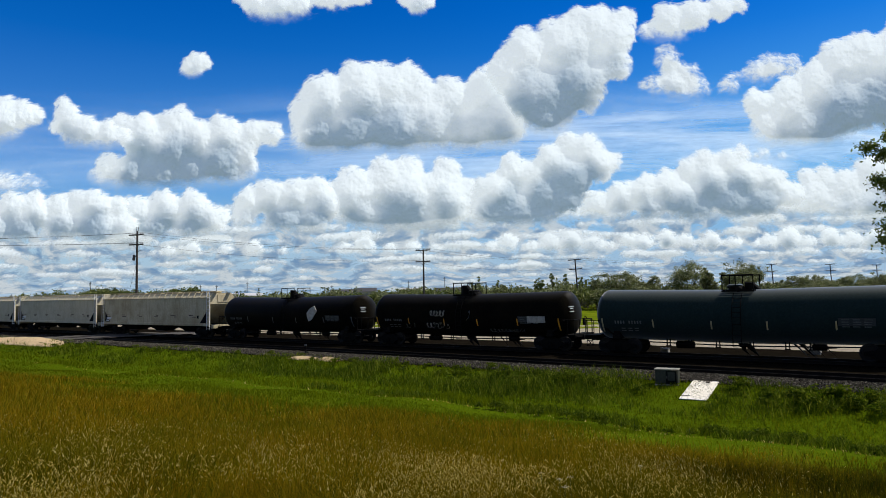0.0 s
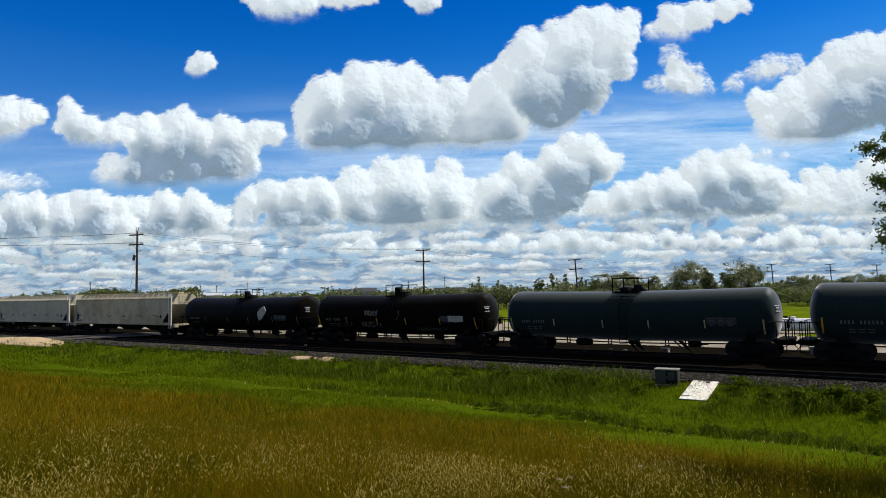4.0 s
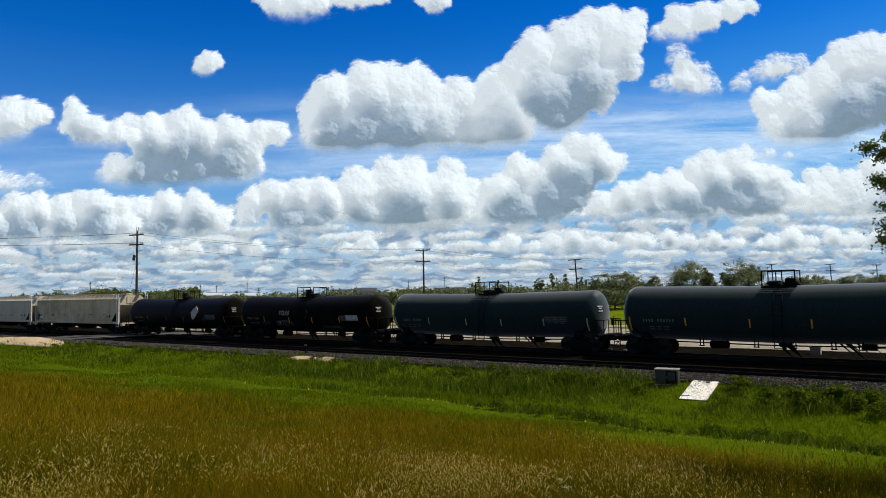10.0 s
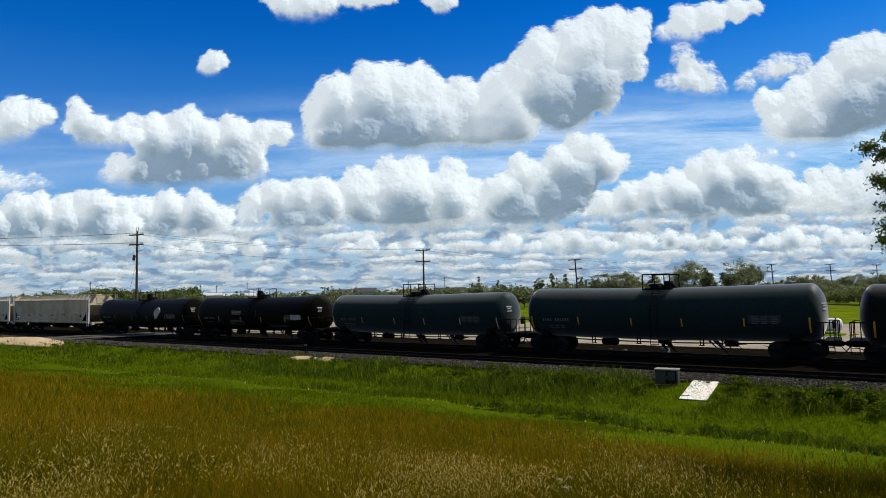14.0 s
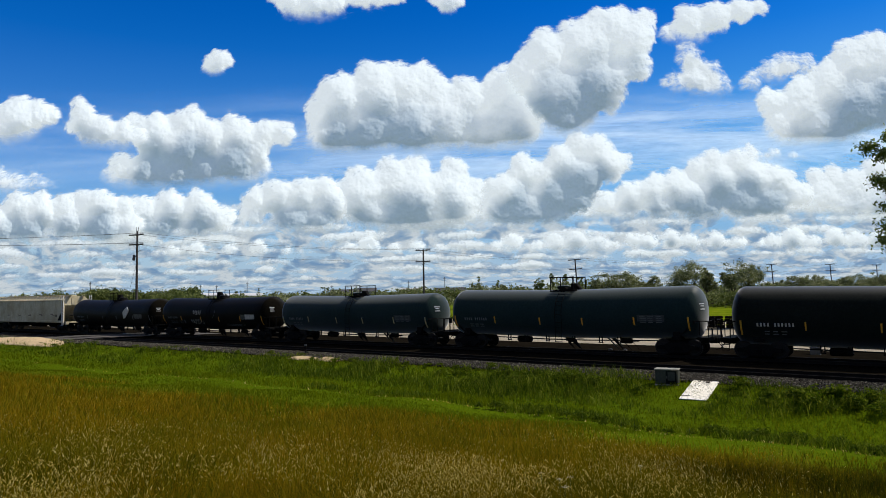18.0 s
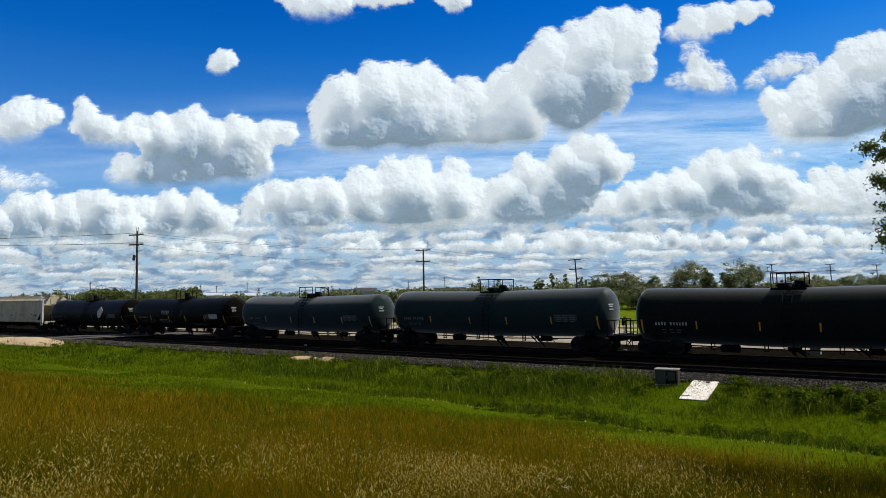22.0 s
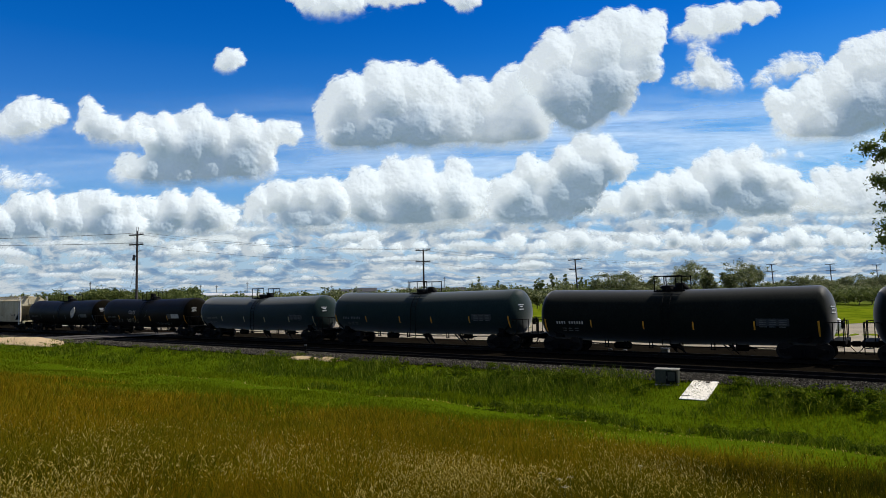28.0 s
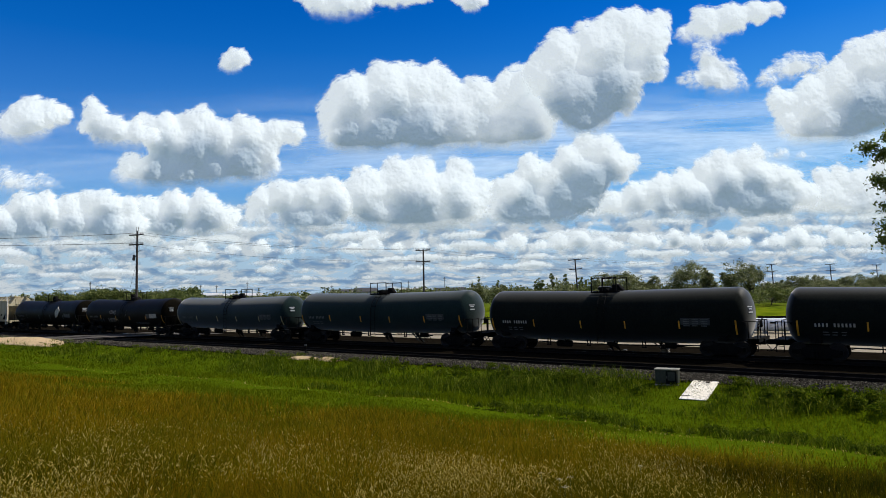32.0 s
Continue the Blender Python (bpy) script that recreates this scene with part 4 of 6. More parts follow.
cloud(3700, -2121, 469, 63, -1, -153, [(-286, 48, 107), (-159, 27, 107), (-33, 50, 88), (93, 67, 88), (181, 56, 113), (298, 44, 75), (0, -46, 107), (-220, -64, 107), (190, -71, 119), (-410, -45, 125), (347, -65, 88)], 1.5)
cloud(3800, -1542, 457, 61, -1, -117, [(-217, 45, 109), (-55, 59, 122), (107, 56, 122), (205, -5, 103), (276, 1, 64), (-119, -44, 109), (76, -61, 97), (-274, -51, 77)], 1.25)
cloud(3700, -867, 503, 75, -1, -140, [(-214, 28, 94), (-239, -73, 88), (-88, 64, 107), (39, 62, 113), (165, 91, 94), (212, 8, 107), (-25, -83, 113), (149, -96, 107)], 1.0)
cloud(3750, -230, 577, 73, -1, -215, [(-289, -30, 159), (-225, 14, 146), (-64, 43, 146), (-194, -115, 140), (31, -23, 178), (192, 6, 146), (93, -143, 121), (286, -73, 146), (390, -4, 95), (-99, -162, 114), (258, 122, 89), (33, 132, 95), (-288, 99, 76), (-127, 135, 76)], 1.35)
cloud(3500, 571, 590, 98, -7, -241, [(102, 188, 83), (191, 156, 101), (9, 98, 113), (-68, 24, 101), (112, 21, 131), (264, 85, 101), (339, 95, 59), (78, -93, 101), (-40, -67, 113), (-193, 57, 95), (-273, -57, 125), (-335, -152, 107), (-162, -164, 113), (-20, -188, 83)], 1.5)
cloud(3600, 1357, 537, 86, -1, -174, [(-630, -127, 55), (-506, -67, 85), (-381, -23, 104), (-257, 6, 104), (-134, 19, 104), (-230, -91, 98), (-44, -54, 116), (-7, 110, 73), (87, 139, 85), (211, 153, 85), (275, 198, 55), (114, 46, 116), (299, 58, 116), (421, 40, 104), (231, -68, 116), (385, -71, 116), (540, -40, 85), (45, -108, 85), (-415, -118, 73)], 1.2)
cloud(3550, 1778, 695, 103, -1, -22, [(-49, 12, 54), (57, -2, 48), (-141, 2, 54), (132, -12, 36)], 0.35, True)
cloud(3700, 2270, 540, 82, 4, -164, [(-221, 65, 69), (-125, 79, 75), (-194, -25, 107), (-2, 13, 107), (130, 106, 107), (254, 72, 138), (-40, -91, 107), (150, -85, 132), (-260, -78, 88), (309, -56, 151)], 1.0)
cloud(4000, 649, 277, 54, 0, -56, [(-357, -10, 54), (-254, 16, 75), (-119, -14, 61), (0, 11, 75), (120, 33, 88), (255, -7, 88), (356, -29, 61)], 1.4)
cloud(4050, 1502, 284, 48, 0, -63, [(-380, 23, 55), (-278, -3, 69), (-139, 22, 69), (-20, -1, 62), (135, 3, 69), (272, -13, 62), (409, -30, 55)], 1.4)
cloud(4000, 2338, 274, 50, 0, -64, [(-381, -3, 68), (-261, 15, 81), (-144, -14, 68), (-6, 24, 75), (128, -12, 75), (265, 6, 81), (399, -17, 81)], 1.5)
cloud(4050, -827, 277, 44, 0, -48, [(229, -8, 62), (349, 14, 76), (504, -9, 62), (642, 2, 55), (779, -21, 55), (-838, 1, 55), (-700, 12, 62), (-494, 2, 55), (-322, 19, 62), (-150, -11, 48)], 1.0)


def low_clouds():
    """Rows of small flat-based clouds that close up towards the horizon."""
    rng = np.random.default_rng(11)
    n = 9
    for k in range(n):
        e = 0.75 + 6.6 * (1 - k / (n - 1)) ** 1.25          # degrees over the horizon
        dist = 4750 - 90 * e
        size = (3.2 + 3.1 * e) * dist / 1180
        half = dist * 0.74 / 2.6
        lumps, x = [], -half
        while x < half:
            swell = rng.uniform(0.55, 1.25)
            for _ in range(int(rng.integers(2, 7))):
                r = size * swell * rng.uniform(0.45, 1.0)
                lumps.append((x, r * rng.uniform(-0.1, 0.75), r))
                x += r * rng.uniform(0.6, 1.0)
            x += size * rng.uniform(0.3, 2.2)
        me = cloud_mesh(lumps, -0.1 * size, 300 + k, dist / 1180 * (1.2 if e < 3 else 1.6), 2.6, 2, 3.0, 0.2, (7, 3), shade_depth=1.5, thin_out=0.2)
        cloud_at(me, FAR_VAPOUR, dist, 0, EYE_Z + dist * math.tan(radians(e)), 8 + 9 * e, 0, "row of small flat cumulus clouds low over the horizon", "stuff")


def wisp_material(name, scale, stretch, lo, hi, most, fade=None, glow=0.34):
    """Thin vapour: white where the noise is high, clear elsewhere; its glow stands for scattered sunlight."""
    m = bpy.data.materials.new(name)
    m.use_nodes = True
    nt = m.node_tree
    nt.nodes.remove(nt.nodes["Principled BSDF"])
    d, t, e = nt.nodes.new("ShaderNodeBsdfDiffuse"), nt.nodes.new("ShaderNodeBsdfTransparent"), nt.nodes.new("ShaderNodeEmission")
    d.inputs[0].default_value = (0.5, 0.5, 0.5, 1)
    thin, both = nt.nodes.new("ShaderNodeBsdfTranslucent"), nt.nodes.new("ShaderNodeAddShader")     # the sun also shines through it
    thin.inputs[0].default_value = (0.45, 0.45, 0.45, 1)
    nt.links.new(d.outputs[0], both.inputs[0])
    nt.links.new(thin.outputs[0], both.inputs[1])
    e.inputs[0].default_value, e.inputs[1].default_value = (0.75, 0.91, 1.0, 1), glow
    ad = nt.nodes.new("ShaderNodeAddShader")
    nt.links.new(both.outputs[0], ad.inputs[0])
    nt.links.new(e.outputs[0], ad.inputs[1])
    n = noise_node(nt, mapped(nt, stretch), scale, 7, 0.62, 0.4)
    f = nt.nodes.new("ShaderNodeMapRange")
    f.inputs["From Min"].default_value, f.inputs["From Max"].default_value, f.inputs["To Max"].default_value = lo, hi, most
    nt.links.new(n, f.inputs["Value"])
    fac = f.outputs[0]
    if fade:
        sp, g, mu = nt.nodes.new("ShaderNodeSeparateXYZ"), nt.nodes.new("ShaderNodeMapRange"), nt.nodes.new("ShaderNodeMath")
        nt.links.new(mapped(nt), sp.inputs[0])
        g.interpolation_type = "SMOOTHSTEP"
        g.inputs["From Min"].default_value, g.inputs["From Max"].default_value = fade
        nt.links.new(sp.outputs["Z"], g.inputs["Value"])
        mu.operation = "MULTIPLY"
        nt.links.new(fac, mu.inputs[0])
        nt.links.new(g.outputs[0], mu.inputs[1])
        lo_g, lo_m = nt.nodes.new("ShaderNodeMapRange"), nt.nodes.new("ShaderNodeMath")
        lo_g.interpolation_type, lo_m.operation = "SMOOTHSTEP", "MULTIPLY"
        lo_g.inputs["From Min"].default_value, lo_g.inputs["From Max"].default_value = 560, 800
        nt.links.new(sp.outputs["Z"], lo_g.inputs["Value"])
        nt.links.new(mu.outputs[0], lo_m.inputs[0])
        nt.links.new(lo_g.outputs[0], lo_m.inputs[1])
        side, both_m = nt.nodes.new("ShaderNodeMapRange"), nt.nodes.new("ShaderNodeMath")      # thinned towards the left to fit the camera's view
        side.inputs["From Min"].default_value, side.inputs["From Max"].default_value, side.inputs["To Min"].default_value = -1500, 900, 0.3
        both_m.operation = "MULTIPLY"
        nt.links.new(sp.outputs["X"], side.inputs["Value"])
        nt.links.new(lo_m.outputs[0], both_m.inputs[0])
        nt.links.new(side.outputs[0], both_m.inputs[1])
        fac = both_m.outputs[0]
    mx = nt.nodes.new("ShaderNodeMixShader")
    nt.links.new(fac, mx.inputs[0])
    nt.links.new(t.outputs[0], mx.inputs[1])
    nt.links.new(ad.outputs[0], mx.inputs[2])
    nt.links.new(mx.outputs[0], nt.nodes["Material Output"].inputs[0])
    return m


VEIL = wisp_material("cloud_veil", 0.0014, (0.6, 0.5, 5), 0.32, 0.66, 0.85, (1350, 900), 0.5)


def curtain(name, dist, half, low, high, mat, label):
    A, E = np.meshgrid(np.linspace(-half, half, 40), np.linspace(low, high, 16))
    v = np.stack([A.ravel(), np.full(A.size, dist), E.ravel()], 1)
    i = (np.arange(15)[:, None] * 40 + np.arange(39)[None, :]).ravel()
    ob = part_mesh("backdrop", mesh_from(name, v, np.stack([i, i + 1, i + 41, i + 40], 1)), mat, m=VIEW @ pose(0, 0, 0))
    tagged(ob, label, "sky", kind="structure")


def bank_material():
    """The far cloud deck: smaller and closer together towards the horizon, with blue gaps."""
    m = bpy.data.materials.new("far_cloud_bank")
    m.use_nodes = True
    nt = m.node_tree
    nt.nodes.remove(nt.nodes["Principled BSDF"])

    def calc(op, a, b=None):
        q = nt.nodes.new("ShaderNodeMath")
        q.operation = op
        for k, s in enumerate((a, b)):
            if s is None:
                continue
            if isinstance(s, (int, float)):
                q.inputs[k].default_value = s
            else:
                nt.links.new(s, q.inputs[k])
        return q.outputs[0]
    sp = nt.nodes.new("ShaderNodeSeparateXYZ")
    nt.links.new(mapped(nt), sp.inputs[0])
    z = calc("ADD", sp.outputs["Z"], 110.0)
    cb = nt.nodes.new("ShaderNodeCombineXYZ")
    nt.links.new(calc("MULTIPLY", sp.outputs["X"], 0.0085), cb.inputs[0])
    nt.links.new(calc("MULTIPLY", calc("LOGARITHM", z, 2.718), 7.0), cb.inputs[1])
    puff = noise_node(nt, cb.outputs[0], 0.6, 9, 0.6, 0.6)
    shade = noise_node(nt, cb.outputs[0], 0.62, 8, 0.6, 0.5)
    white = ramp_node(nt, shade, [(0.38, (0.15, 0.27, 0.45)), (0.48, (0.26, 0.36, 0.48)), (0.57, (0.55, 0.61, 0.65))])
    f = nt.nodes.new("ShaderNodeMapRange")
    f.interpolation_type = "SMOOTHSTEP"
    f.inputs["From Min"].default_value, f.inputs["From Max"].default_value, f.inputs["To Max"].default_value = 0.4, 0.54, 0.93
    nt.links.new(puff, f.inputs["Value"])
    g = nt.nodes.new("ShaderNodeMapRange")
    g.interpolation_type = "SMOOTHSTEP"
    g.inputs["From Min"].default_value, g.inputs["From Max"].default_value = 760, 420
    nt.links.new(sp.outputs["Z"], g.inputs["Value"])
    e, t, mx = nt.nodes.new("ShaderNodeEmission"), nt.nodes.new("ShaderNodeBsdfTransparent"), nt.nodes.new("ShaderNodeMixShader")
    nt.links.new(white, e.inputs[0])
    nt.links.new(calc("MULTIPLY", f.outputs[0], g.outputs[0]), mx.inputs[0])
    nt.links.new(t.outputs[0], mx.inputs[1])
    nt.links.new(e.outputs[0], mx.inputs[2])
    nt.links.new(mx.outputs[0], nt.nodes["Material Output"].inputs[0])
    return m


low_clouds()
curtain("cloud_veil", 4060.0, 5200, 560, 1400, VEIL, "thin white veil of high cloud far behind the cumulus")
curtain("cloud_bank", 4890.0, 6200, 0, 800, bank_material(), "distant pale cloud deck with blue gaps over the horizon")

# ---- grass, in one mesh a kind
def foliage_material(name, stops, patch, gloss=0.03, through_=0.45):
    """Leaf colour by blade, with broad patches over the land."""
    m = bpy.data.materials.new(name)
    m.use_nodes = True
    nt = m.node_tree
    b = nt.nodes["Principled BSDF"]
    g = nt.nodes.new("ShaderNodeNewGeometry")
    col = ramp_node(nt, g.outputs["Random Per Island"], stops)
    n = noise_node(nt, mapped(nt), patch[0], 4, 0.6)
    f = ramp_node(nt, n, [(0.4, (0, 0, 0)), (0.66, (1, 1, 1))])
    col = mixed(nt, f, col, mixed(nt, 0.62, col, patch[1]))
    nt.links.new(col, b.inputs["Base Color"])
    b.inputs["Roughness"].default_value = 0.6
    b.inputs["Specular IOR Level"].default_value = gloss
    tr = nt.nodes.new("ShaderNodeBsdfTranslucent")
    nt.links.new(col, tr.inputs[0])
    mx = nt.nodes.new("ShaderNodeMixShader")
    mx.inputs[0].default_value = through_
    nt.links.new(b.outputs[0], mx.inputs[1])
    nt.links.new(tr.outputs[0], mx.inputs[2])
    nt.links.new(mx.outputs[0], nt.nodes["Material Output"].inputs[0])
    return m


GRASS_RNG = np.random.default_rng(21)


def wedge(count, d0, d1, power=1.0, spread=37.0):
    """Places on the meadow within the camera's view, denser towards the camera."""
    u = GRASS_RNG.random(count)
    d = d0 * (d1 / d0) ** (u ** power)
    b = np.radians(GRASS_RNG.uniform(-spread, spread, count))
    a = radians(36.385)
    dx = d * np.tan(b)
    return dx * math.cos(a) - d * math.sin(a), dx * math.sin(a) + d * math.cos(a), d


def patchy(x, y, s, seed):
    """Soft patches between 0 and 1."""
    r = np.random.default_rng(seed)
    v = np.zeros_like(x)
    for k in range(9):
        a, p = r.uniform(0, 2 * math.pi), r.uniform(0, 2 * math.pi)
        w = s * r.uniform(0.5, 2.2)
        v += np.sin((x * math.cos(a) + y * math.sin(a)) * w + p)
    return np.clip(0.5 + v / 6, 0, 1)


def blades(name, x, y, h, w, lean, mat, label, category, z0=None):
    """Bent tapering blades: three triangles each."""
    n = len(x)
    z = land_z(x, y) - 0.02 if z0 is None else z0
    az = GRASS_RNG.uniform(0, 2 * math.pi, n)
    fx, fy = np.cos(az) * w / 2, np.sin(az) * w / 2
    la = GRASS_RNG.uniform(0, 2 * math.pi, n)
    lx, ly = np.cos(la) * lean * h, np.sin(la) * lean * h
    base = np.stack([x, y, z], 1)
    mid = base + np.stack([lx * 0.35, ly * 0.35, h * 0.6], 1)
    tip = base + np.stack([lx, ly, h * np.sqrt(np.clip(1 - (lean * 0.6) ** 2, 0.2, 1))], 1)
    side = np.stack([fx, fy, np.zeros(n)], 1)
    v = np.stack([base - side, base + side, mid + side * 0.8, mid - side * 0.8, tip], 1).reshape(-1, 3)
    o = (np.arange(n) * 5)[:, None]
    f = np.concatenate([o + np.array([[0, 1, 2]]), o + np.array([[0, 2, 3]]), o + np.array([[3, 2, 4]])])
    ob = part_mesh(name, mesh_from(name, v, f), mat)
    tagged(ob, label, category, kind="stuff")
    return tip




FRESH = foliage_material("fresh_grass", [(0.0, (0.07, 0.098, 0.0013)), (0.5, (0.108, 0.135, 0.0018)), (0.9, (0.14, 0.16, 0.0025)), (1.0, (0.21, 0.195, 0.01))],
                         (0.12, (0.09, 0.12, 0.002)))
DRY = foliage_material("dry_grass", [(0.0, (0.1, 0.1, 0.002)), (0.4, (0.2, 0.145, 0.003)), (0.8, (0.3, 0.172, 0.005)), (1.0, (0.4, 0.28, 0.02))],
                       (0.35, (0.08, 0.095, 0.002)))
WEED = foliage_material("weed_green", [(0.0, (0.035, 0.064, 0.002)), (0.6, (0.085, 0.125, 0.004)), (1.0, (0.23, 0.25, 0.026))], (0.9, (0.026, 0.05, 0.002)))
OLIVE = foliage_material("olive_grass", [(0.0, (0.045, 0.05, 0.0015)), (0.6, (0.095, 0.078, 0.002)), (1.0, (0.17, 0.12, 0.004))], (0.25, (0.036, 0.05, 0.0015)))
SEED = foliage_material("seed_heads", [(0.0, (0.28, 0.2, 0.02)), (0.6, (0.56, 0.43, 0.09)), (1.0, (0.82, 0.68, 0.26))], (0.6, (0.24, 0.21, 0.04)))


def track_y(x):
    """The line of an old wheel track through the ditch."""
    return 22.45 - 0.09 * np.clip(x + 10.0, 0, 14) + 0.1 * np.sin(x * 0.3)


def dry_edge(x):
    """How much farther down the slope the dry grass reaches towards the trees."""
    return 6.0 * np.clip((x + 13.0) / 6.0, 0, 1) + 3.0 * np.clip((x + 9.0) / 5.0, 0, 1)


def meadow():
    rng = GRASS_RNG
    # fresh mown-looking grass from the foot of the rise to the ballast
    x, y, d = wedge(330000, 9.0, 120.0, 0.9)
    keep = (y > 9) & (y < 30.2)
    x, y, d = x[keep], y[keep], d[keep]
    k = rng.random(len(x)) < np.clip((y - 10 - dry_edge(x) + 6 * (patchy(x, y, 0.3, 3) - 0.5)) / 5, 0.12, 1)
    x, y, d = x[k], y[k], d[k]
    h = 0.10 + 0.10 * patchy(x, y, 0.8, 5) * rng.uniform(0.5, 1.3, len(x))
    # a ragged uncut fringe beside the wheel track, and lush clumps in the ditch
    fringe = np.exp(-((y - track_y(x) - 1.7 - 0.4 * np.sin(x * 0.5)) / 0.6) ** 2) * patchy(x, y, 1.1, 8)
    h = h * (1 + 1.6 * fringe)
    worn = np.abs(y - track_y(x)) < 0.18
    h[worn] *= 0.35
    h[(y > track_y(x) - 1.3) & (y < track_y(x) - 0.1)] *= 0.45
    blades("meadow_grass", x, y, h, np.maximum(0.008, d / 1180 * 1.0), rng.uniform(0.15, 0.8, len(x)), FRESH, "short fresh green grass in the ditch and on the bank", "grass")
    # the worn, bleached edge of the wheel track
    x, y, d = wedge(160000, 16.0, 90.0, 0.9)
    keep = (np.abs(y - track_y(x)) < 0.14) & (rng.random(len(x)) < 0.08 + 0.3 * patchy(x, y, 0.6, 19))
    x, y, d = x[keep], y[keep], d[keep]
    blades("wheel_track_grass", x, y, rng.uniform(0.07, 0.14, len(x)), np.maximum(0.012, d / 1180 * 1.6), rng.uniform(0.4, 0.9, len(x)), SEED, "bleached short grass along an old wheel track", "grass")
    # rank dark clumps behind the wheel track
    x, y, d = wedge(160000, 18.0, 70.0, 0.9)
    keep = (np.abs(y - track_y(x) - 0.95 - 0.25 * np.sin(x * 0.5)) < 0.7) & (rng.random(len(x)) < np.clip(patchy(x, y, 1.2, 41) * 1.7 - 0.4 + 0.5 * np.clip((x + 13) / 4, 0, 1), 0.05, 1)) & (x > -26)
    x, y, d = x[keep], y[keep], d[keep]
    blades("rank_clumps", x, y, rng.uniform(0.18, 0.42, len(x)), np.maximum(0.012, d / 1180 * 1.3), rng.uniform(0.2, 0.9, len(x)), WEED, "rank dark green clumps beside an old wheel track", "grass")
    # dry meadow on the rise
    x, y, d = wedge(260000, 3.4, 60.0, 1.0)
    keep = (y > -2) & (y < track_y(x) - 0.6) & (rng.random(len(x)) < np.clip((15.5 + dry_edge(x) - y + 7 * (patchy(x, y, 0.3, 3) - 0.5)) / 5, 0, 1))
    x, y, d = x[keep], y[keep], d[keep]
    h = rng.uniform(0.22, 0.5, len(x)) * (0.75 + 0.5 * patchy(x, y, 0.7, 6)) * np.clip(1.6 - y / 18, 0.45, 1)
    lean = rng.uniform(0.15, 0.75, len(x))
    green = rng.random(len(x)) < np.maximum(np.clip((x + 6.0 + 4 * (patchy(x, y, 0.5, 27) - 0.5)) / 4.5, 0.12, 0.97), np.clip((10.5 - d) / 5, 0, 0.8) * np.clip(patchy(x, y, 0.8, 29) * 1.6 - 0.2, 0, 1))
    for pick, mat, name, label in ((~green, DRY, "dry_meadow_grass", "tall dry yellow-brown meadow grass on the rise"), (green, OLIVE, "olive_meadow_grass", "tall olive-green meadow grass on the rise")):
        blades(name, x[pick], y[pick], h[pick], np.maximum(0.006, d[pick] / 1180 * 1.0), lean[pick], mat, label, "grass")
    # the same meadow round the standpoint
    n = 60000
    d, a = 1.2 + 12.0 * np.sqrt(rng.random(n)), rng.uniform(0, 2 * math.pi, n)
    x, y = d * np.cos(a), d * np.sin(a)
    off = np.abs((np.degrees(np.arctan2(-x, y)) - 36.385 + 180) % 360 - 180)
    x, y, d = x[off > 37], y[off > 37], d[off > 37]
    blades("dry_meadow_grass", x, y, rng.uniform(0.18, 0.42, len(x)), np.full(len(x), 0.014), rng.uniform(0.15, 0.75, len(x)), DRY, "dry yellow-brown meadow grass on the rise", "grass")
    # greener shoots low among the dry grass, mostly nearest the camera
    x, y, d = wedge(110000, 3.4, 18.0, 1.0)
    left = np.clip((-3.6 - x) / 3.0, 0, 1)
    keep = (y < 10) & (rng.random(len(x)) < np.clip((9.0 - d) / 5 + 0.45 * left, 0.08, 1) * (0.1 + 0.9 * np.maximum(patchy(x, y, 0.9, 33), 0.75 * left)) * (0.45 + 0.55 * left))
    x, y, d = x[keep], y[keep], d[keep]
    blades("green_shoots", x, y, rng.uniform(0.2, 0.42, len(x)), np.maximum(0.006, d / 1180 * 1.0), rng.uniform(0.15, 0.7, len(x)), FRESH, "green shoots among the dry meadow grass", "grass")
    # stalks with pale seed heads
    x, y, d = wedge(150000, 3.6, 26.0, 1.0)
    keep = (y > -2) & (y < 14.5) & (rng.random(len(x)) < 0.006 + 0.95 * np.clip(patchy(x, y, 1.7, 12) * 2.1 - 0.85, 0, 1) ** 1.4 * np.clip((-1.2 - x) / 1.5, 0.05, 1) * np.clip(1.2 + (x + 4.5) / 4.5, 0.45, 1)) & (rng.random(len(x)) < np.clip((15.0 - d) / 8, 0.05, 1))
    x, y, d = x[keep], y[keep], d[keep]
    h = rng.uniform(0.4, 0.72, len(x))
    tip = blades("grass_stalks", x, y, h, np.maximum(0.0035, d / 1180 * 0.45), rng.uniform(0.1, 0.55, len(x)), DRY, "thin dry grass stalks on the rise", "grass")
    n = len(x)
    size, fat = rng.uniform(0.022, 0.062, n), rng.uniform(0.002, 0.0056, n)
    la = rng.uniform(0, 2 * math.pi, n)
    tilt = rng.uniform(0.2, 1.1, n)
    ax = np.stack([np.cos(la) * np.sin(tilt), np.sin(la) * np.sin(tilt), np.cos(tilt) * np.where(rng.random(n) < 0.8, 1, -0.3)], 1)
    u = np.cross(ax, np.array([0.3, 0.2, 0.93]))
    u /= np.linalg.norm(u, axis=1)[:, None]
    w = np.cross(ax, u)
    c = tip + ax * (size * 0.4)[:, None]
    v = np.stack([tip, c + u * fat[:, None], c + w * fat[:, None], c - u * fat[:, None], c - w * fat[:, None], tip + ax * size[:, None]], 1).reshape(-1, 3)
    o = (np.arange(n) * 6)[:, None]
    f = np.concatenate([o + np.array([t]) for t in ([0, 2, 1], [0, 3, 2], [0, 4, 3], [0, 1, 4], [5, 1, 2], [5, 2, 3], [5, 3, 4], [5, 4, 1])])
    tagged(part_mesh("seed_heads", mesh_from("seed_heads", v, f), SEED), "pale nodding seed heads of dry meadow grass", "seed heads", kind="stuff")
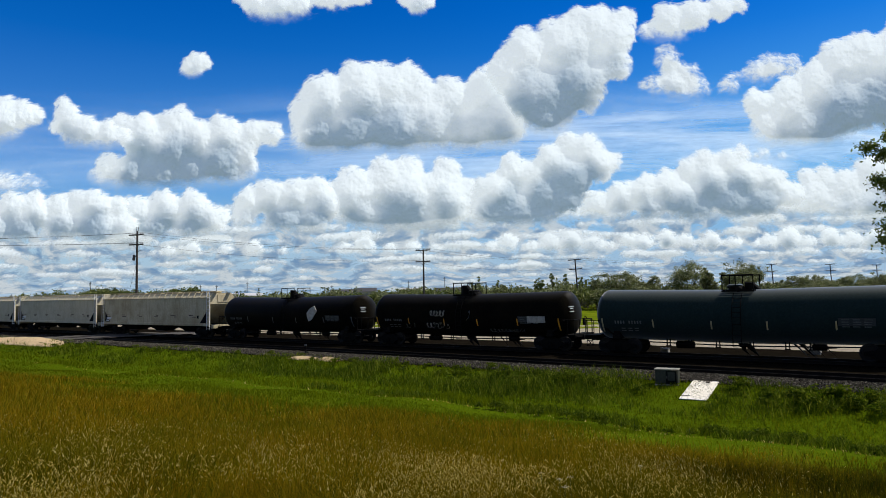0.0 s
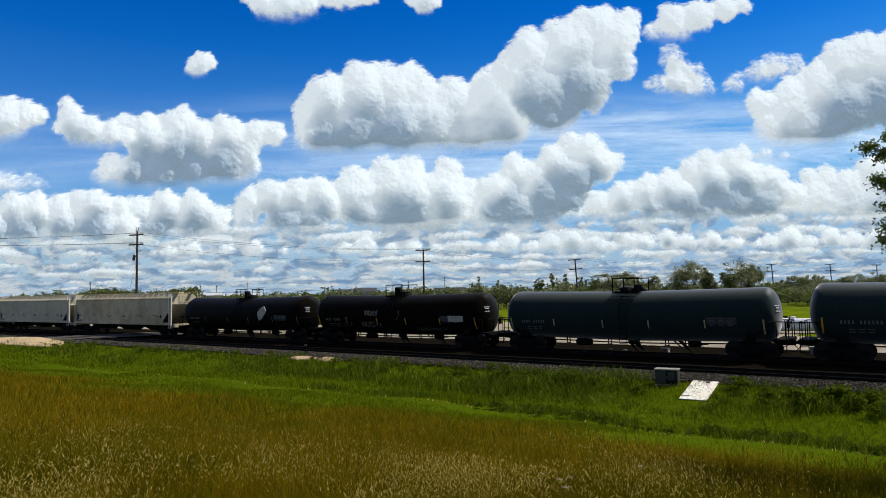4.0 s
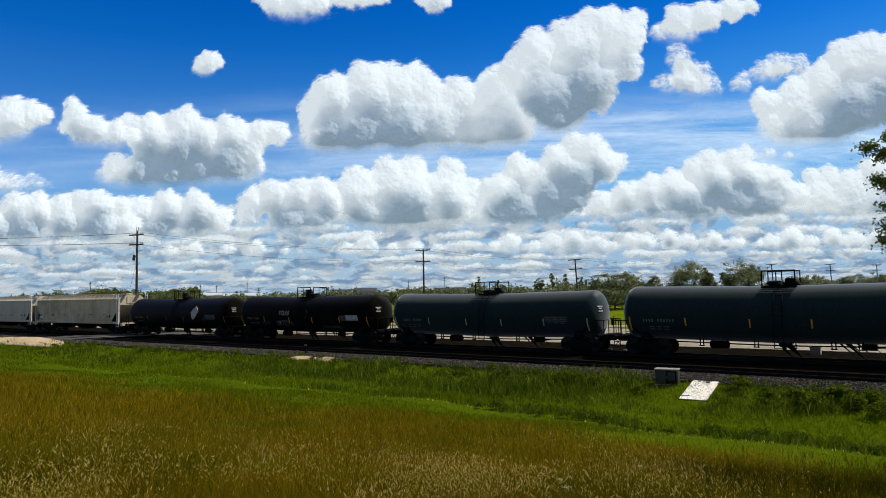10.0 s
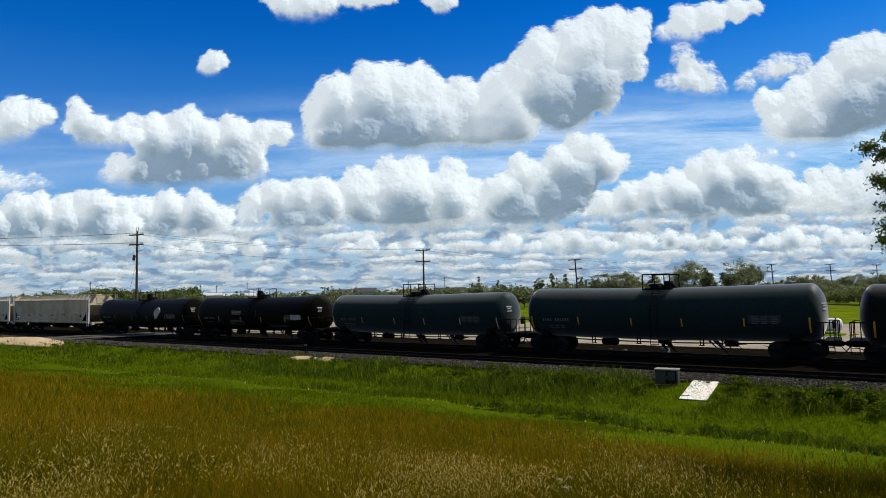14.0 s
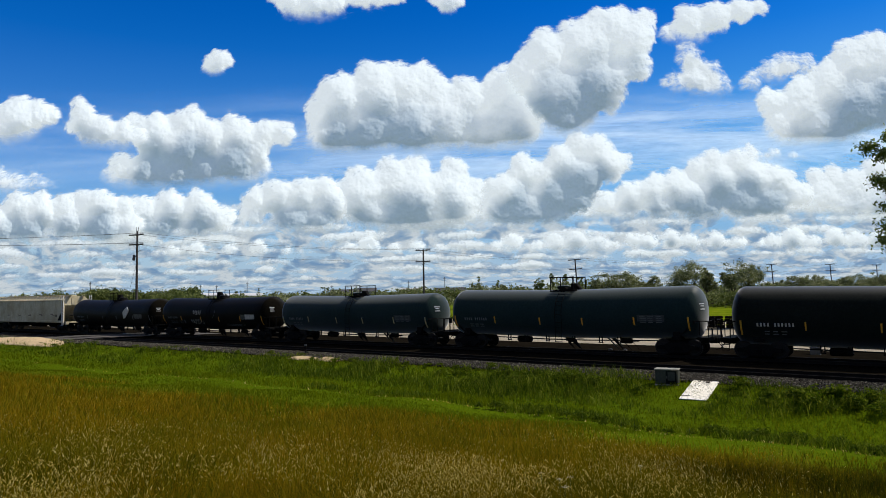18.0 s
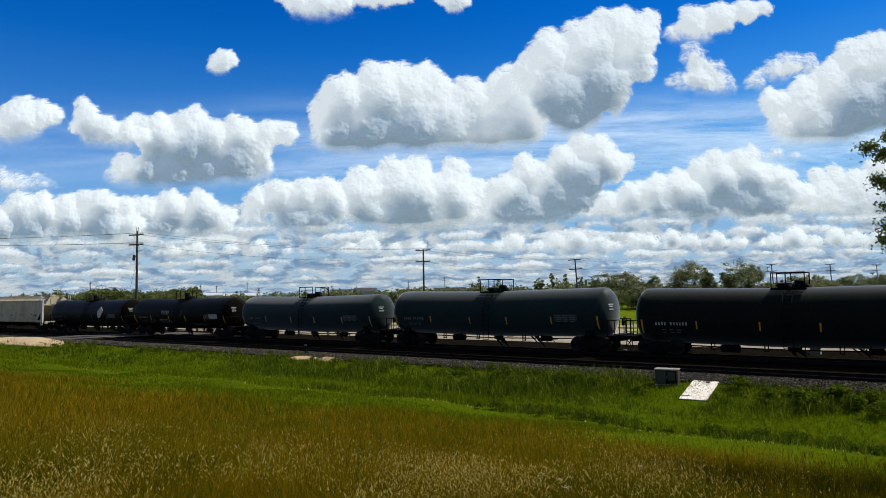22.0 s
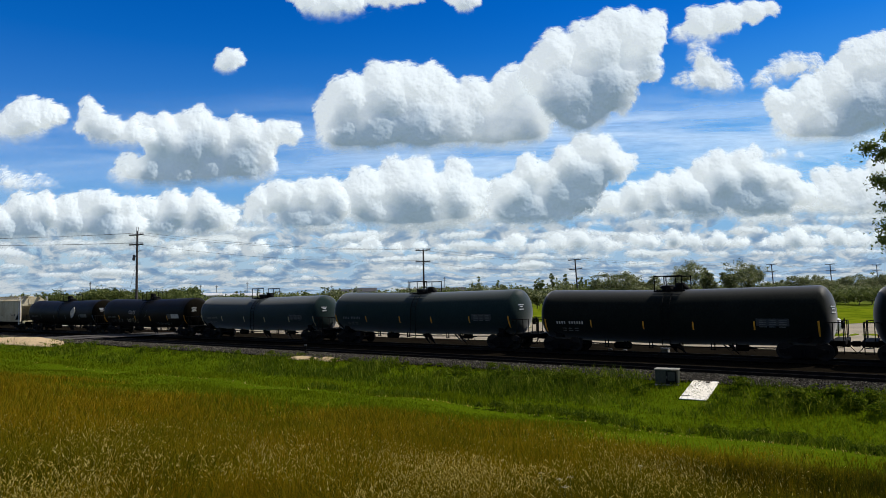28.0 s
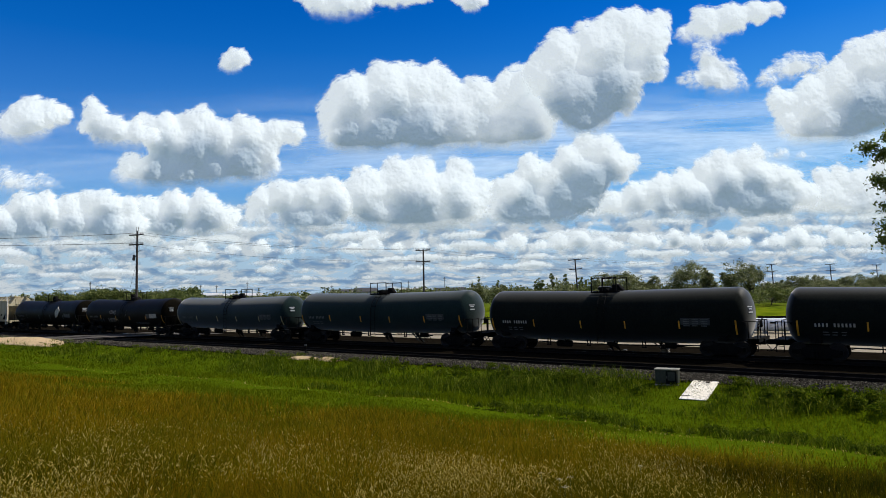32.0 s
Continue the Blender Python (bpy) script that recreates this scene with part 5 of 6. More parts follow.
    # weeds along the ballast and lush clumps in the ditch
    x, y, d = wedge(420000, 24.0, 130.0, 0.8)
    edge = 30.5 + 0.55 * np.sin(x * 0.35) + 0.45 * np.sin(x * 0.9 + 1)
    keep = (y > 25.6) & (y < edge) & (rng.random(len(x)) < np.clip((patchy(x, y, 0.7, 15) - 0.1) * 2.0 + np.clip((x + 8.0) / 3, 0, 1), 0.12, 1) * np.clip((y - 25.0) / 2.2, 0.1, 1))
    keep &= ~((np.abs(x + 8.6) < 1.0) & (y > 26.6))
    x, y, d = x[keep], y[keep], d[keep]
    h = rng.uniform(0.1, 0.5, len(x)) * (0.5 + 0.55 * patchy(x, y, 1.3, 16)) * (1 + 0.5 * np.exp(-((x + 23.5) / 7.5) ** 2) + 0.45 * np.exp(-((x + 15.5) / 2.6) ** 2) + 0.5 * np.clip((x + 8.0) / 3, 0, 1))
    blades("trackside_weeds", x, y, h, np.maximum(0.015, d / 1180 * 1.1) * rng.uniform(0.5, 1.5, len(x)), rng.uniform(0.2, 1.1, len(x)), WEED, "rank dark green weeds along the ballast", "weeds")


meadow()

# ---- poles, wires, trees, far buildings
POLE_WOOD = paint("pole_wood", (0.045, 0.038, 0.032), (0.025, 0.02, 0.018), rough=0.9, fine=16, coarse=1.0, stretch=(3, 3, 0.4))
WIRE = paint("wire_grey", (0.05, 0.05, 0.055), rough=0.6, bump=0)
PORCELAIN = paint("insulator", (0.25, 0.22, 0.2), rough=0.3, bump=0)
LEAF_OLIVE = foliage_material("olive_leaves", [(0.0, (0.05, 0.065, 0.018)), (0.55, (0.18, 0.2, 0.075)), (1.0, (0.46, 0.47, 0.27))], (0.5, (0.08, 0.1, 0.03)), 0.2, 0.4)
LEAF_GREEN = foliage_material("green_leaves", [(0.0, (0.05, 0.07, 0.014)), (0.6, (0.12, 0.15, 0.035)), (1.0, (0.3, 0.32, 0.11))], (0.5, (0.07, 0.095, 0.02)), 0.2, 0.4)
LEAF_POPLAR = foliage_material("poplar_leaves", [(0.0, (0.045, 0.075, 0.012)), (0.6, (0.17, 0.22, 0.04)), (1.0, (0.34, 0.37, 0.09))], (0.8, (0.1, 0.15, 0.025)), 0.4, 0.5)
BARK = paint("tree_bark", (0.08, 0.07, 0.06), (0.04, 0.035, 0.03), rough=0.95, fine=14, coarse=2, bump=0.4, stretch=(3, 3, 0.5))


def spot(bearing, depth):
    """A place by its bearing (degrees to the right of the view axis) and its depth along that axis."""
    a = radians(36.385)
    dx = depth * math.tan(radians(bearing))
    return dx * math.cos(a) - depth * math.sin(a), dx * math.sin(a) + depth * math.cos(a)


def utility_pole(bearing, depth, top, arms, lean=0.0, extra=False):
    x, y = spot(bearing, depth)
    z = float(land_z(x, y))
    p = thing("utility_pole", "weathered wooden utility pole with two crossarms" + (" and a transformer" if extra else ""), "utility pole", "utility poles", m=pose(x, y, z - 0.1, 0, lean, 12))
    h = top - z
    part("pole", add_tube(bmesh.new(), (0, 0, 0), (0, 0, h), 0.19 if extra else 0.16, 10, 0.12), POLE_WOOD, p)
    ends = []
    for a in arms:
        arm = part("crossarm", box((0, 0, 0), (2.6, 0.14, 0.16), bevel=0.01), POLE_WOOD, p, m=pose(0, -0.16, a - z))
        for u in (-1.2, -0.75, 0.75, 1.2):
            part_mesh("insulator", shared("insulator", lambda: spun([(0.08, 0.0, 0), (0.08, 0.03, 0), (0.2, 0.05, 0), (0.24, 0.02, 0), (0.26, 0.0, 0)], 8, "z")), PORCELAIN, arm, m=pose(u, 0, 0))
        part("brace", add_tube(tube([(-0.6, -0.2, -0.05), (0, -0.14, -0.55)], 0.02, 5), (0.6, -0.2, -0.05), (0, -0.14, -0.55), 0.02, 5), POLE_WOOD, p, m=pose(0, 0, a - z))
        ends.append([p.matrix_basis @ Vector((u, -0.16, a - z + 0.24)) for u in (-1.2, 1.2)])
    if extra:
        part("transformer", spun([(-0.4, 0.0, 0), (-0.4, 0.17, 0), (0.3, 0.17, 0), (0.38, 0.13, 0), (0.4, 0.0, 0)], 14, "z"), GALV, p, m=pose(-0.45, -0.1, 9.5 - z))
        part("street_lamp_arm", tube([(0.1, 0, 10.2 - z), (0.5, 0, 10.5 - z), (0.75, 0, 10.45 - z), (0.75, 0, 10.25 - z)], 0.035, 6), GALV, p)
        part("pole_top_pin", add_tube(tube([(-0.2, 0, h), (-0.2, 0, h + 0.5)], 0.03, 5), (0.2, 0, h), (0.2, 0, h + 0.5), 0.03, 5), POLE_WOOD, p)
        part("guy_wire", tube([(0, 0, 9.0 - z), (-2.6, -0.4, 0.1)], 0.018, 5), WIRE, p)
    return ends


def wire(a, b, sag, label="thin overhead power line between poles"):
    pts = []
    for k in range(15):
        u = k / 14
        p = a.lerp(b, u)
        p.z -= sag * 4 * u * (1 - u)
        pts.append(p)
    ring = [Vector((0, 0.016, 0)), Vector((0, 0, 0.016)), Vector((0, -0.016, 0)), Vector((0, 0, -0.016))]
    v = np.array([tuple(p + o) for p in pts for o in ring])
    f = np.array([(4 * k + j, 4 * k + (j + 1) % 4, 4 * k + 4 + (j + 1) % 4, 4 * k + 4 + j) for k in range(14) for j in range(4)])
    tagged(part_mesh("power_line", mesh_from("power_line", v, f), WIRE), label, "power line", "overhead power lines")


ends_1 = utility_pole(-24.7, 90, 13.1, (12.55, 11.24), 0, True)
line = [ends_1, utility_pole(-1.7, 108, 11.1, (10.95, 9.1)), utility_pole(11.4, 131, 10.2, (10.05, 8.2), -3), utility_pole(26.32, 177, 10.1, (10.0, 8.2), -2.5),
        utility_pole(30.19, 200, 10.6, (10.5, 8.6), -2), utility_pole(33.01, 224, 10.9, (10.8, 9.0), 0)]
for p, q in zip(line, line[1:]):
    for k in (0, 1):
        wire(p[0][k], q[0][k], 0.8)
    wire(p[1][0], q[1][0], 0.9)
for k, dz in ((0, 0.3), (1, 0.0)):
    wire(ends_1[k][0], Vector((-185, 20, 17.4 + dz)), 1.0)
    wire(ends_1[k][1], Vector((-186, 19, 17.0 + dz)), 1.0)
for b, d, top in ((-27.9, 260, 10.5), (-32.9, 250, 6.2), (-20.0, 300, 9), (-18.8, 300, 9), (-16.4, 300, 9.8), (-9.5, 320, 8.5), (0.1, 330, 11.5), (-3.0, 330, 9.5)):
    x, y = spot(b, d)
    p = thing("utility_pole", "thin dark pole far off behind the trees", "utility pole", "far poles", m=pose(x, y, float(land_z(x, y)) - 0.1))
    part("pole", add_tube(bmesh.new(), (0, 0, 0), (0, 0, top), 0.16, 6, 0.12), POLE_WOOD, p)
    part("crossarm", box((0, 0, top - 0.6), (1.8, 0.16, 0.16)), POLE_WOOD, p)


def crown_mesh(name, height, width, seed, clumps, leaves, leaf, low=0.25, column=False, tips=None, tight=1.0):
    """Leaf quads in clumps round the limbs' ends, with gaps and an uneven outline."""
    r = np.random.default_rng(seed)
    cs = []
    lobes = [(r.uniform(-0.28, 0.28), r.uniform(-0.28, 0.28), r.uniform(0.5, 0.8), r.uniform(0.22, 0.36)) for _ in range(6)]
    for k in range(clumps):
        lo = lobes[k % 6]
        d = r.normal(size=3)
        d /= np.linalg.norm(d)
        q = r.uniform(0.55, 1.0)
        c = np.array([(lo[0] + d[0] * lo[3] * q) * width, (lo[1] + d[1] * lo[3] * q) * width, (lo[2] + d[2] * lo[3] * q * 0.75) * height])
        if column:
            z = r.uniform(0.12, 1.0)
            c = np.array([r.normal() * 0.3 * width * (1.2 - z), r.normal() * 0.3 * width * (1.2 - z), z * height * r.uniform(0.9, 1.08)])
        c[2] = max(c[2], low * height * r.uniform(0.7, 1.3))
        cs.append((c, r.uniform(0.05, 0.11) * width * (0.6 if column else 1)))
    if tips is not None:
        cs = [(np.array(t), r.uniform(0.07, 0.12) * width) for t in tips for _ in range(max(1, clumps // len(tips)))]
    n = len(cs) * leaves
    cen = np.repeat(np.array([c for c, _ in cs]), leaves, 0)
    rad = np.repeat(np.array([s for _, s in cs]), leaves)
    p = cen + r.normal(size=(n, 3)) * rad[:, None] * tight * np.array([0.75, 0.75, 0.55])
    a = r.normal(size=(n, 3))
    a /= np.linalg.norm(a, axis=1)[:, None]
    b = np.cross(a, r.normal(size=(n, 3)))
    b /= np.linalg.norm(b, axis=1)[:, None]
    s = leaf * r.uniform(0.6, 1.3, n)[:, None]
    v = np.stack([p - a * s, p + b * s * 0.45, p + a * s, p - b * s * 0.45], 1).reshape(-1, 3)
    o = (np.arange(n) * 4)[:, None]
    return mesh_from(name, v, o + np.array([[0, 1, 2, 3]])), cs


def tree(x, y, height, width, seed, leaf_mat, label, clumps=70, leaves=26, leaf=0.22, low=0.22, column=False, group="trees", tight=1.0):
    z = float(land_z(x, y))
    t = thing("tree", label, "tree", group, m=pose(x, y, z - 0.05, 0, 0, (seed * 47) % 360))
    me, cs = crown_mesh("crown", height, width, seed, clumps, leaves, leaf, low, column, tight=tight)
    r = random.Random(seed)
    bm = bmesh.new()
    fork = Vector((r.uniform(-0.2, 0.2), r.uniform(-0.2, 0.2), height * 0.2))
    add_tube(bm, (0, 0, 0), fork, height * 0.026, 7, height * 0.02)
    for c, _ in r.sample(cs, min(14, len(cs))):
        mid = fork.lerp(Vector(c), 0.55) + Vector((r.uniform(-0.2, 0.2), r.uniform(-0.2, 0.2), 0.2))
        add_tube(bm, fork, mid, height * 0.012, 5, height * 0.007)
        add_tube(bm, mid, c, height * 0.007, 5, height * 0.002)
    part("trunk", bm, BARK, t)
    part_mesh("crown", me, leaf_mat, t)
    return t


# silvery-olive trees round the field behind the train
n_tree = 100
for b, d, top, w in ((12.9, 126, 6.0, 6.5), (14.3, 122, 7.3, 8.0), (15.8, 126, 6.2, 5.5), (17.0, 128, 6.4, 5.0), (20.1, 128, 9.3, 9.6), (21.6, 131, 8.2, 3.6),
                     (23.5, 133, 8.4, 5.0), (24.8, 135, 9.6, 8.6), (18.6, 150, 4.6, 5.0), (24.0, 152, 4.5, 6.0), (27.0, 158, 6.2, 7.0), (28.0, 156, 7.2, 7.0), (28.9, 160, 7.4, 7.5),
                     (29.8, 157, 6.4, 7.0), (30.6, 160, 6.6, 8.0), (31.5, 158, 7.2, 8.5), (32.5, 160, 7.0, 8.5), (33.4, 162, 7.4, 8.5), (34.3, 158, 7.0, 8.0), (26.2, 150, 5.4, 6.0),
                     (27.5, 150, 4.4, 7.0), (29.4, 150, 4.6, 8.0), (31.0, 150, 4.6, 8.0), (32.9, 150, 4.8, 8.0), (21.2, 140, 4.6, 8.0), (13.4, 118, 4.4, 6.0), (16.4, 120, 4.6, 6.0)):
    x, y = spot(b, d)
    open_crown = top > 7.5 and b < 26
    if b > 26.5:
        top *= 0.88
        w *= 0.85
    tree(x, y, top - 0.3, w, n_tree, LEAF_OLIVE, "silvery green broadleaf tree at the field's edge", 110 if open_crown else 72, 64, 0.16, 0.3 if open_crown else 0.1, tight=0.72)
    n_tree += 1
rngs = random.Random(9)
for k in range(44):
    x, y = spot(11.5 + 24 * (k + rngs.uniform(0.1, 0.9)) / 44, rngs.uniform(118, 146))
    tree(x, y, rngs.uniform(2.2, 3.4), rngs.uniform(5.5, 8.0), n_tree, LEAF_GREEN if k % 3 else LEAF_OLIVE, "green shrub under the trees at the field's edge", 40, 26, 0.22, 0.02, group="field shrubs")
    n_tree += 1
# bushy row with poplar shoots behind the middle of the train
rngt = random.Random(5)
for k in range(46):
    b = -21.0 + 33.5 * (k + rngt.uniform(0.1, 0.9)) / 46
    d = rngt.uniform(118, 150)
    x, y = spot(b, d)
    hh = rngt.uniform(3.4, 4.9) + (0.6 if b > 3 else 0)
    tree(x, y, hh, rngt.uniform(5, 8), n_tree, LEAF_OLIVE if rngt.random() < 0.65 else LEAF_GREEN, "pale olive shrub behind the railway", 44, 22, 0.28, 0.08, group="shrubs")
    n_tree += 1
    if rngt.random() < 0.5:
        x, y = spot(b + rngt.uniform(-0.4, 0.4), d + 6)
        tree(x, y, hh + rngt.uniform(0.1, 1.1), rngt.uniform(1.8, 3.0), n_tree, LEAF_GREEN, "slim young poplar above the shrubs", 26, 20, 0.17, 0.1, True, group="young poplars")
        n_tree += 1
for b, d, top in ((9.2, 150, 7.4), (8.1, 156, 6.4), (11.6, 150, 6.4), (10.4, 152, 6.0)):
    x, y = spot(b, d)
    tree(x, y, top, 3.4, n_tree, LEAF_GREEN, "dark green poplar above the shrubs", 40, 24, 0.26, 0.2, b > 9)
    n_tree += 1
# dark trees far off behind the hopper cars
for k in range(24):
    b = -30.6 + 10.2 * (k + rngt.uniform(0.1, 0.9)) / 24
    x, y = spot(b, rngt.uniform(180, 205))
    tree(x, y, rngt.uniform(5.4, 7.2), rngt.uniform(6, 9), n_tree, LEAF_GREEN, "dark green tree far behind the railway", 60, 30, 0.3, 0.06, group="far trees")
    n_tree += 1
for b, top in ((-32.0, 6.2), (-31.2, 6.6), (-33.2, 5.0)):
    x, y = spot(b, 200)
    tree(x, y, top, 4.0, n_tree, LEAF_GREEN, "dark green tree far behind the railway", 26, 20, 0.3, 0.2, group="far trees")
    n_tree += 1


def far_wood():
    """The wooded skyline at the edge of the plain, as one mass of leaves."""
    r = np.random.default_rng(77)
    n = 26000
    b = np.radians(r.uniform(-40, 40, n))
    d = r.uniform(420, 560, n)
    a = radians(36.385)
    dx = d * np.tan(b)
    x, y = dx * math.cos(a) - d * math.sin(a), dx * math.sin(a) + d * math.cos(a)
    hi = 3.0 + 4.5 * patchy(x, y, 0.05, 9) * patchy(x, y, 0.2, 10)
    p = np.stack([x, y, land_z(x, y) + r.random(n) * hi], 1)
    u = r.normal(size=(n, 3))
    u /= np.linalg.norm(u, axis=1)[:, None]
    w = np.cross(u, r.normal(size=(n, 3)))
    w /= np.linalg.norm(w, axis=1)[:, None]
    s = r.uniform(0.7, 1.4, n)[:, None]
    v = np.stack([p - u * s, p + w * s * 0.6, p + u * s, p - w * s * 0.6], 1).reshape(-1, 3)
    o = (np.arange(n) * 4)[:, None]
    tagged(part_mesh("far_wood", mesh_from("far_wood", v, o + np.array([[0, 1, 2, 3]])), LEAF_GREEN), "distant belt of dark trees along the horizon", "trees", kind="stuff")


far_wood()
ROOF_PALE = paint("pale_roof", (0.6, 0.6, 0.6), (0.4, 0.4, 0.4), rough=0.6, fine=3, coarse=0.3)
ROOF_DARK = paint("dark_roof", (0.05, 0.05, 0.055), rough=0.8, fine=3, coarse=0.3)
WALL_PALE = paint("siding_wall", (0.45, 0.43, 0.4), rough=0.8, fine=2, coarse=0.3)
GLASS = paint("dark_window", (0.03, 0.035, 0.04), rough=0.1, bump=0)


def far_house(bearing, depth, w, d, eave, ridge, roof, label):
    x, y = spot(bearing, depth)
    h = thing("house", label, "house", "far houses", m=pose(x, y, float(land_z(x, y)) - 0.1, 0, 0, 36))
    part("wall", box((0, 0, eave / 2), (w, d, eave)), WALL_PALE, h)
    bm = bmesh.new()
    pr = [(-d / 2 - 0.4, eave), (d / 2 + 0.4, eave), (0, ridge)]
    a = [bm.verts.new((-w / 2 - 0.4, v, z)) for v, z in pr]
    b = [bm.verts.new((w / 2 + 0.4, v, z)) for v, z in pr]
    for k in range(3):
        bm.faces.new((a[k], a[(k + 1) % 3], b[(k + 1) % 3], b[k]))
    bm.faces.new(a[::-1])
    bm.faces.new(b)
    bmesh.ops.recalc_face_normals(bm, faces=bm.faces)
    part("roof", bm, roof, h)
    for k in range(4):
        win = part("window", box((-w / 2 + w * (k + 0.5) / 4, -d / 2 - 0.02, eave * 0.6), (1.3, 0.06, 1.1)), GLASS, h)


far_house(-19.7, 255, 12, 9, 4.3, 5.3, ROOF_PALE, "low building with a pale metal roof")
far_house(-17.3, 262, 20, 9, 3.9, 4.9, ROOF_PALE, "long low building with a pale metal roof")
far_house(-8.6, 300, 10, 8, 4.4, 6.0, ROOF_DARK, "house with a dark roof above the shrubs")
far_house(-6.7, 290, 9, 8, 4.6, 6.2, ROOF_DARK, "house with a dark roof above the shrubs")
far_house(-2.6, 330, 12, 9, 4.4, 6.2, ROOF_PALE, "house with a pale roof above the shrubs")
far_house(0.6, 330, 14, 9, 4.6, 6.4, ROOF_DARK, "house with a dark roof above the shrubs")


def near_tree():
    """A poplar close by; only the ends of its boughs hang into view."""
    x, y = 0.7, 16.54
    z = float(land_z(x, y))
    t = thing("tree", "tall poplar with dark glossy leaves beside the meadow", "tree", m=pose(x, y, z - 0.05, 0, 0, 36.385))
    r = random.Random(3)
    bm = bmesh.new()
    add_tube(bm, (0, 0, 0), (0.05, 0, 4), 0.16, 10, 0.12)
    add_tube(bm, (0.05, 0, 4), (0, 0.05, 9.2), 0.12, 10, 0.02)
    ends = [(-1.95, 0.1, 2.77), (-1.6, -0.1, 2.95), (-1.72, 0.0, 2.6), (-1.72, 0.2, 2.12), (-1.65, -0.1, 2.0), (-1.55, 0.1, 1.6), (-1.7, 0.0, 1.2), (-1.6, 0.2, 0.95), (-1.65, -0.15, 0.75)]
    ends = [(a, b, EYE_Z + c - z) for a, b, c in ends]
    for k in range(50):
        a = k * 2.4
        reach = r.uniform(0.7, 1.15)
        ends.append((math.cos(a) * reach, math.sin(a) * reach, 3.6 + 5.2 * k / 50 + r.uniform(0.1, 0.5)))
    tips = []
    for q in ends:
        tip = Vector(q)
        root = Vector((0.04, 0.01, tip.z - 0.7))
        mid = root.lerp(tip, 0.5) + Vector((0, 0, -0.1))
        add_tube(bm, root, mid, 0.03, 5, 0.018)
        add_tube(bm, mid, tip, 0.018, 5, 0.006)
        tips += [tuple(tip), tuple(mid.lerp(tip, 0.6) + Vector((r.uniform(-0.1, 0.1), r.uniform(-0.15, 0.15), 0.05)))]
    part("trunk", bm, BARK, t)
    me, _ = crown_mesh("crown", 9, 1.35, 4, len(tips) * 2, 170, 0.038, 0.2, False, tips)
    part_mesh("crown", me, LEAF_POPLAR, t)


near_tree()


STALK = paint("weed_stalk", (0.08, 0.11, 0.02), rough=0.8, bump=0)


def leafy_weeds():
    """Broad-leaved weeds in clumps beside the ballast and in the ditch."""
    r = random.Random(17)
    kinds = [crown_mesh("leafy_weed", 0.62, 0.95, 300 + k, 26, 16, 0.065, 0.1)[0] for k in range(5)]
    spots = [(-10.9, 28.6), (-10.4, 28.3), (-11.6, 29.3), (-6.6, 29.5), (-4.9, 29.0), (-3.4, 29.2), (-2.2, 28.6), (-5.4, 28.4), (-13.4, 29.4), (-14.6, 29.0)]
    spots += [(-15.5 - 15 * k / 34 + r.uniform(-0.4, 0.4), r.uniform(28.2, 30.2)) for k in range(34)]
    spots += [(-30 - 42 * k / 20 + r.uniform(-1, 1), r.uniform(28.8, 30.2)) for k in range(20)]
    spots += [(-1.5 - 14 * k / 26, r.uniform(22.1, 23.4)) for k in range(26)]
    spots += [(-1.0 - 5.0 * k / 20 + r.uniform(-0.3, 0.3), r.uniform(27.2, 29.6)) for k in range(20)]
    spots += [(-13.0 - 5.5 * k / 16 + r.uniform(-0.3, 0.3), r.uniform(28.4, 30.0)) for k in range(16)]
    for k, (x, y) in enumerate(spots):
        s = r.uniform(0.4, 1.15) * (0.65 if y < 25 else 1.0 if x > -15 else 0.72)
        ob = thing("weed", "leafy green weed clump in the rough grass", "weed", "leafy weeds", m=pose(x, y, float(land_z(x, y)) - 0.03, 0, 0, r.uniform(0, 360)))
        part("stem", tube([(0, 0, 0), (0.02, 0, 0.25 * s), (0.03, 0.02, 0.5 * s)], 0.012, 5), STALK, ob)
        leaves = part_mesh("crown", kinds[k % 5], WEED, ob)
        leaves.scale = (s * r.uniform(0.8, 1.3), s * r.uniform(0.8, 1.3), s * r.uniform(0.7, 1.1))


leafy_weeds()

# ---- things beside the tracks
FLOWERS = ((-3.82, 7.0, 0.53), (-3.34, 6.52, 0.53), (-3.37, 6.83, 0.53), (-3.56, 9.48, 0.53), (-3.12, 6.2, 0.5))
BOX_GREY = paint("cabinet_grey", (0.052, 0.058, 0.046), (0.035, 0.036, 0.03), spec=0.1, rough=0.6, fine=12, coarse=1.5)
BOX_DARK = paint("cabinet_panel", (0.01, 0.012, 0.011), spec=0.05, rough=0.6, fine=12, coarse=1.5)
BOARD = paint("peeling_white_board", (0.88, 0.83, 0.71), (0.74, 0.68, 0.56), spec=0.1, rough=0.8, fine=9, coarse=1.2)
STAIN = paint("dark_flakes", (0.05, 0.045, 0.04), rough=0.9, bump=0)
CONCRETE = paint("pale_concrete", (0.28, 0.265, 0.22), (0.18, 0.17, 0.14), rough=0.9, fine=12, coarse=1.5)
WHITE_TANK = paint("white_tank_paint", (0.78, 0.79, 0.82), (0.6, 0.6, 0.6), rough=0.35, fine=6, coarse=0.5, bump=0.02)
SAND = paint("pale_sand", (0.62, 0.45, 0.24), (0.44, 0.31, 0.16), rough=0.95, fine=10, coarse=0.8, amount=0.4, bump=0.8)
ORANGE = paint("orange_marker", (0.7, 0.16, 0.02), rough=0.6, bump=0)


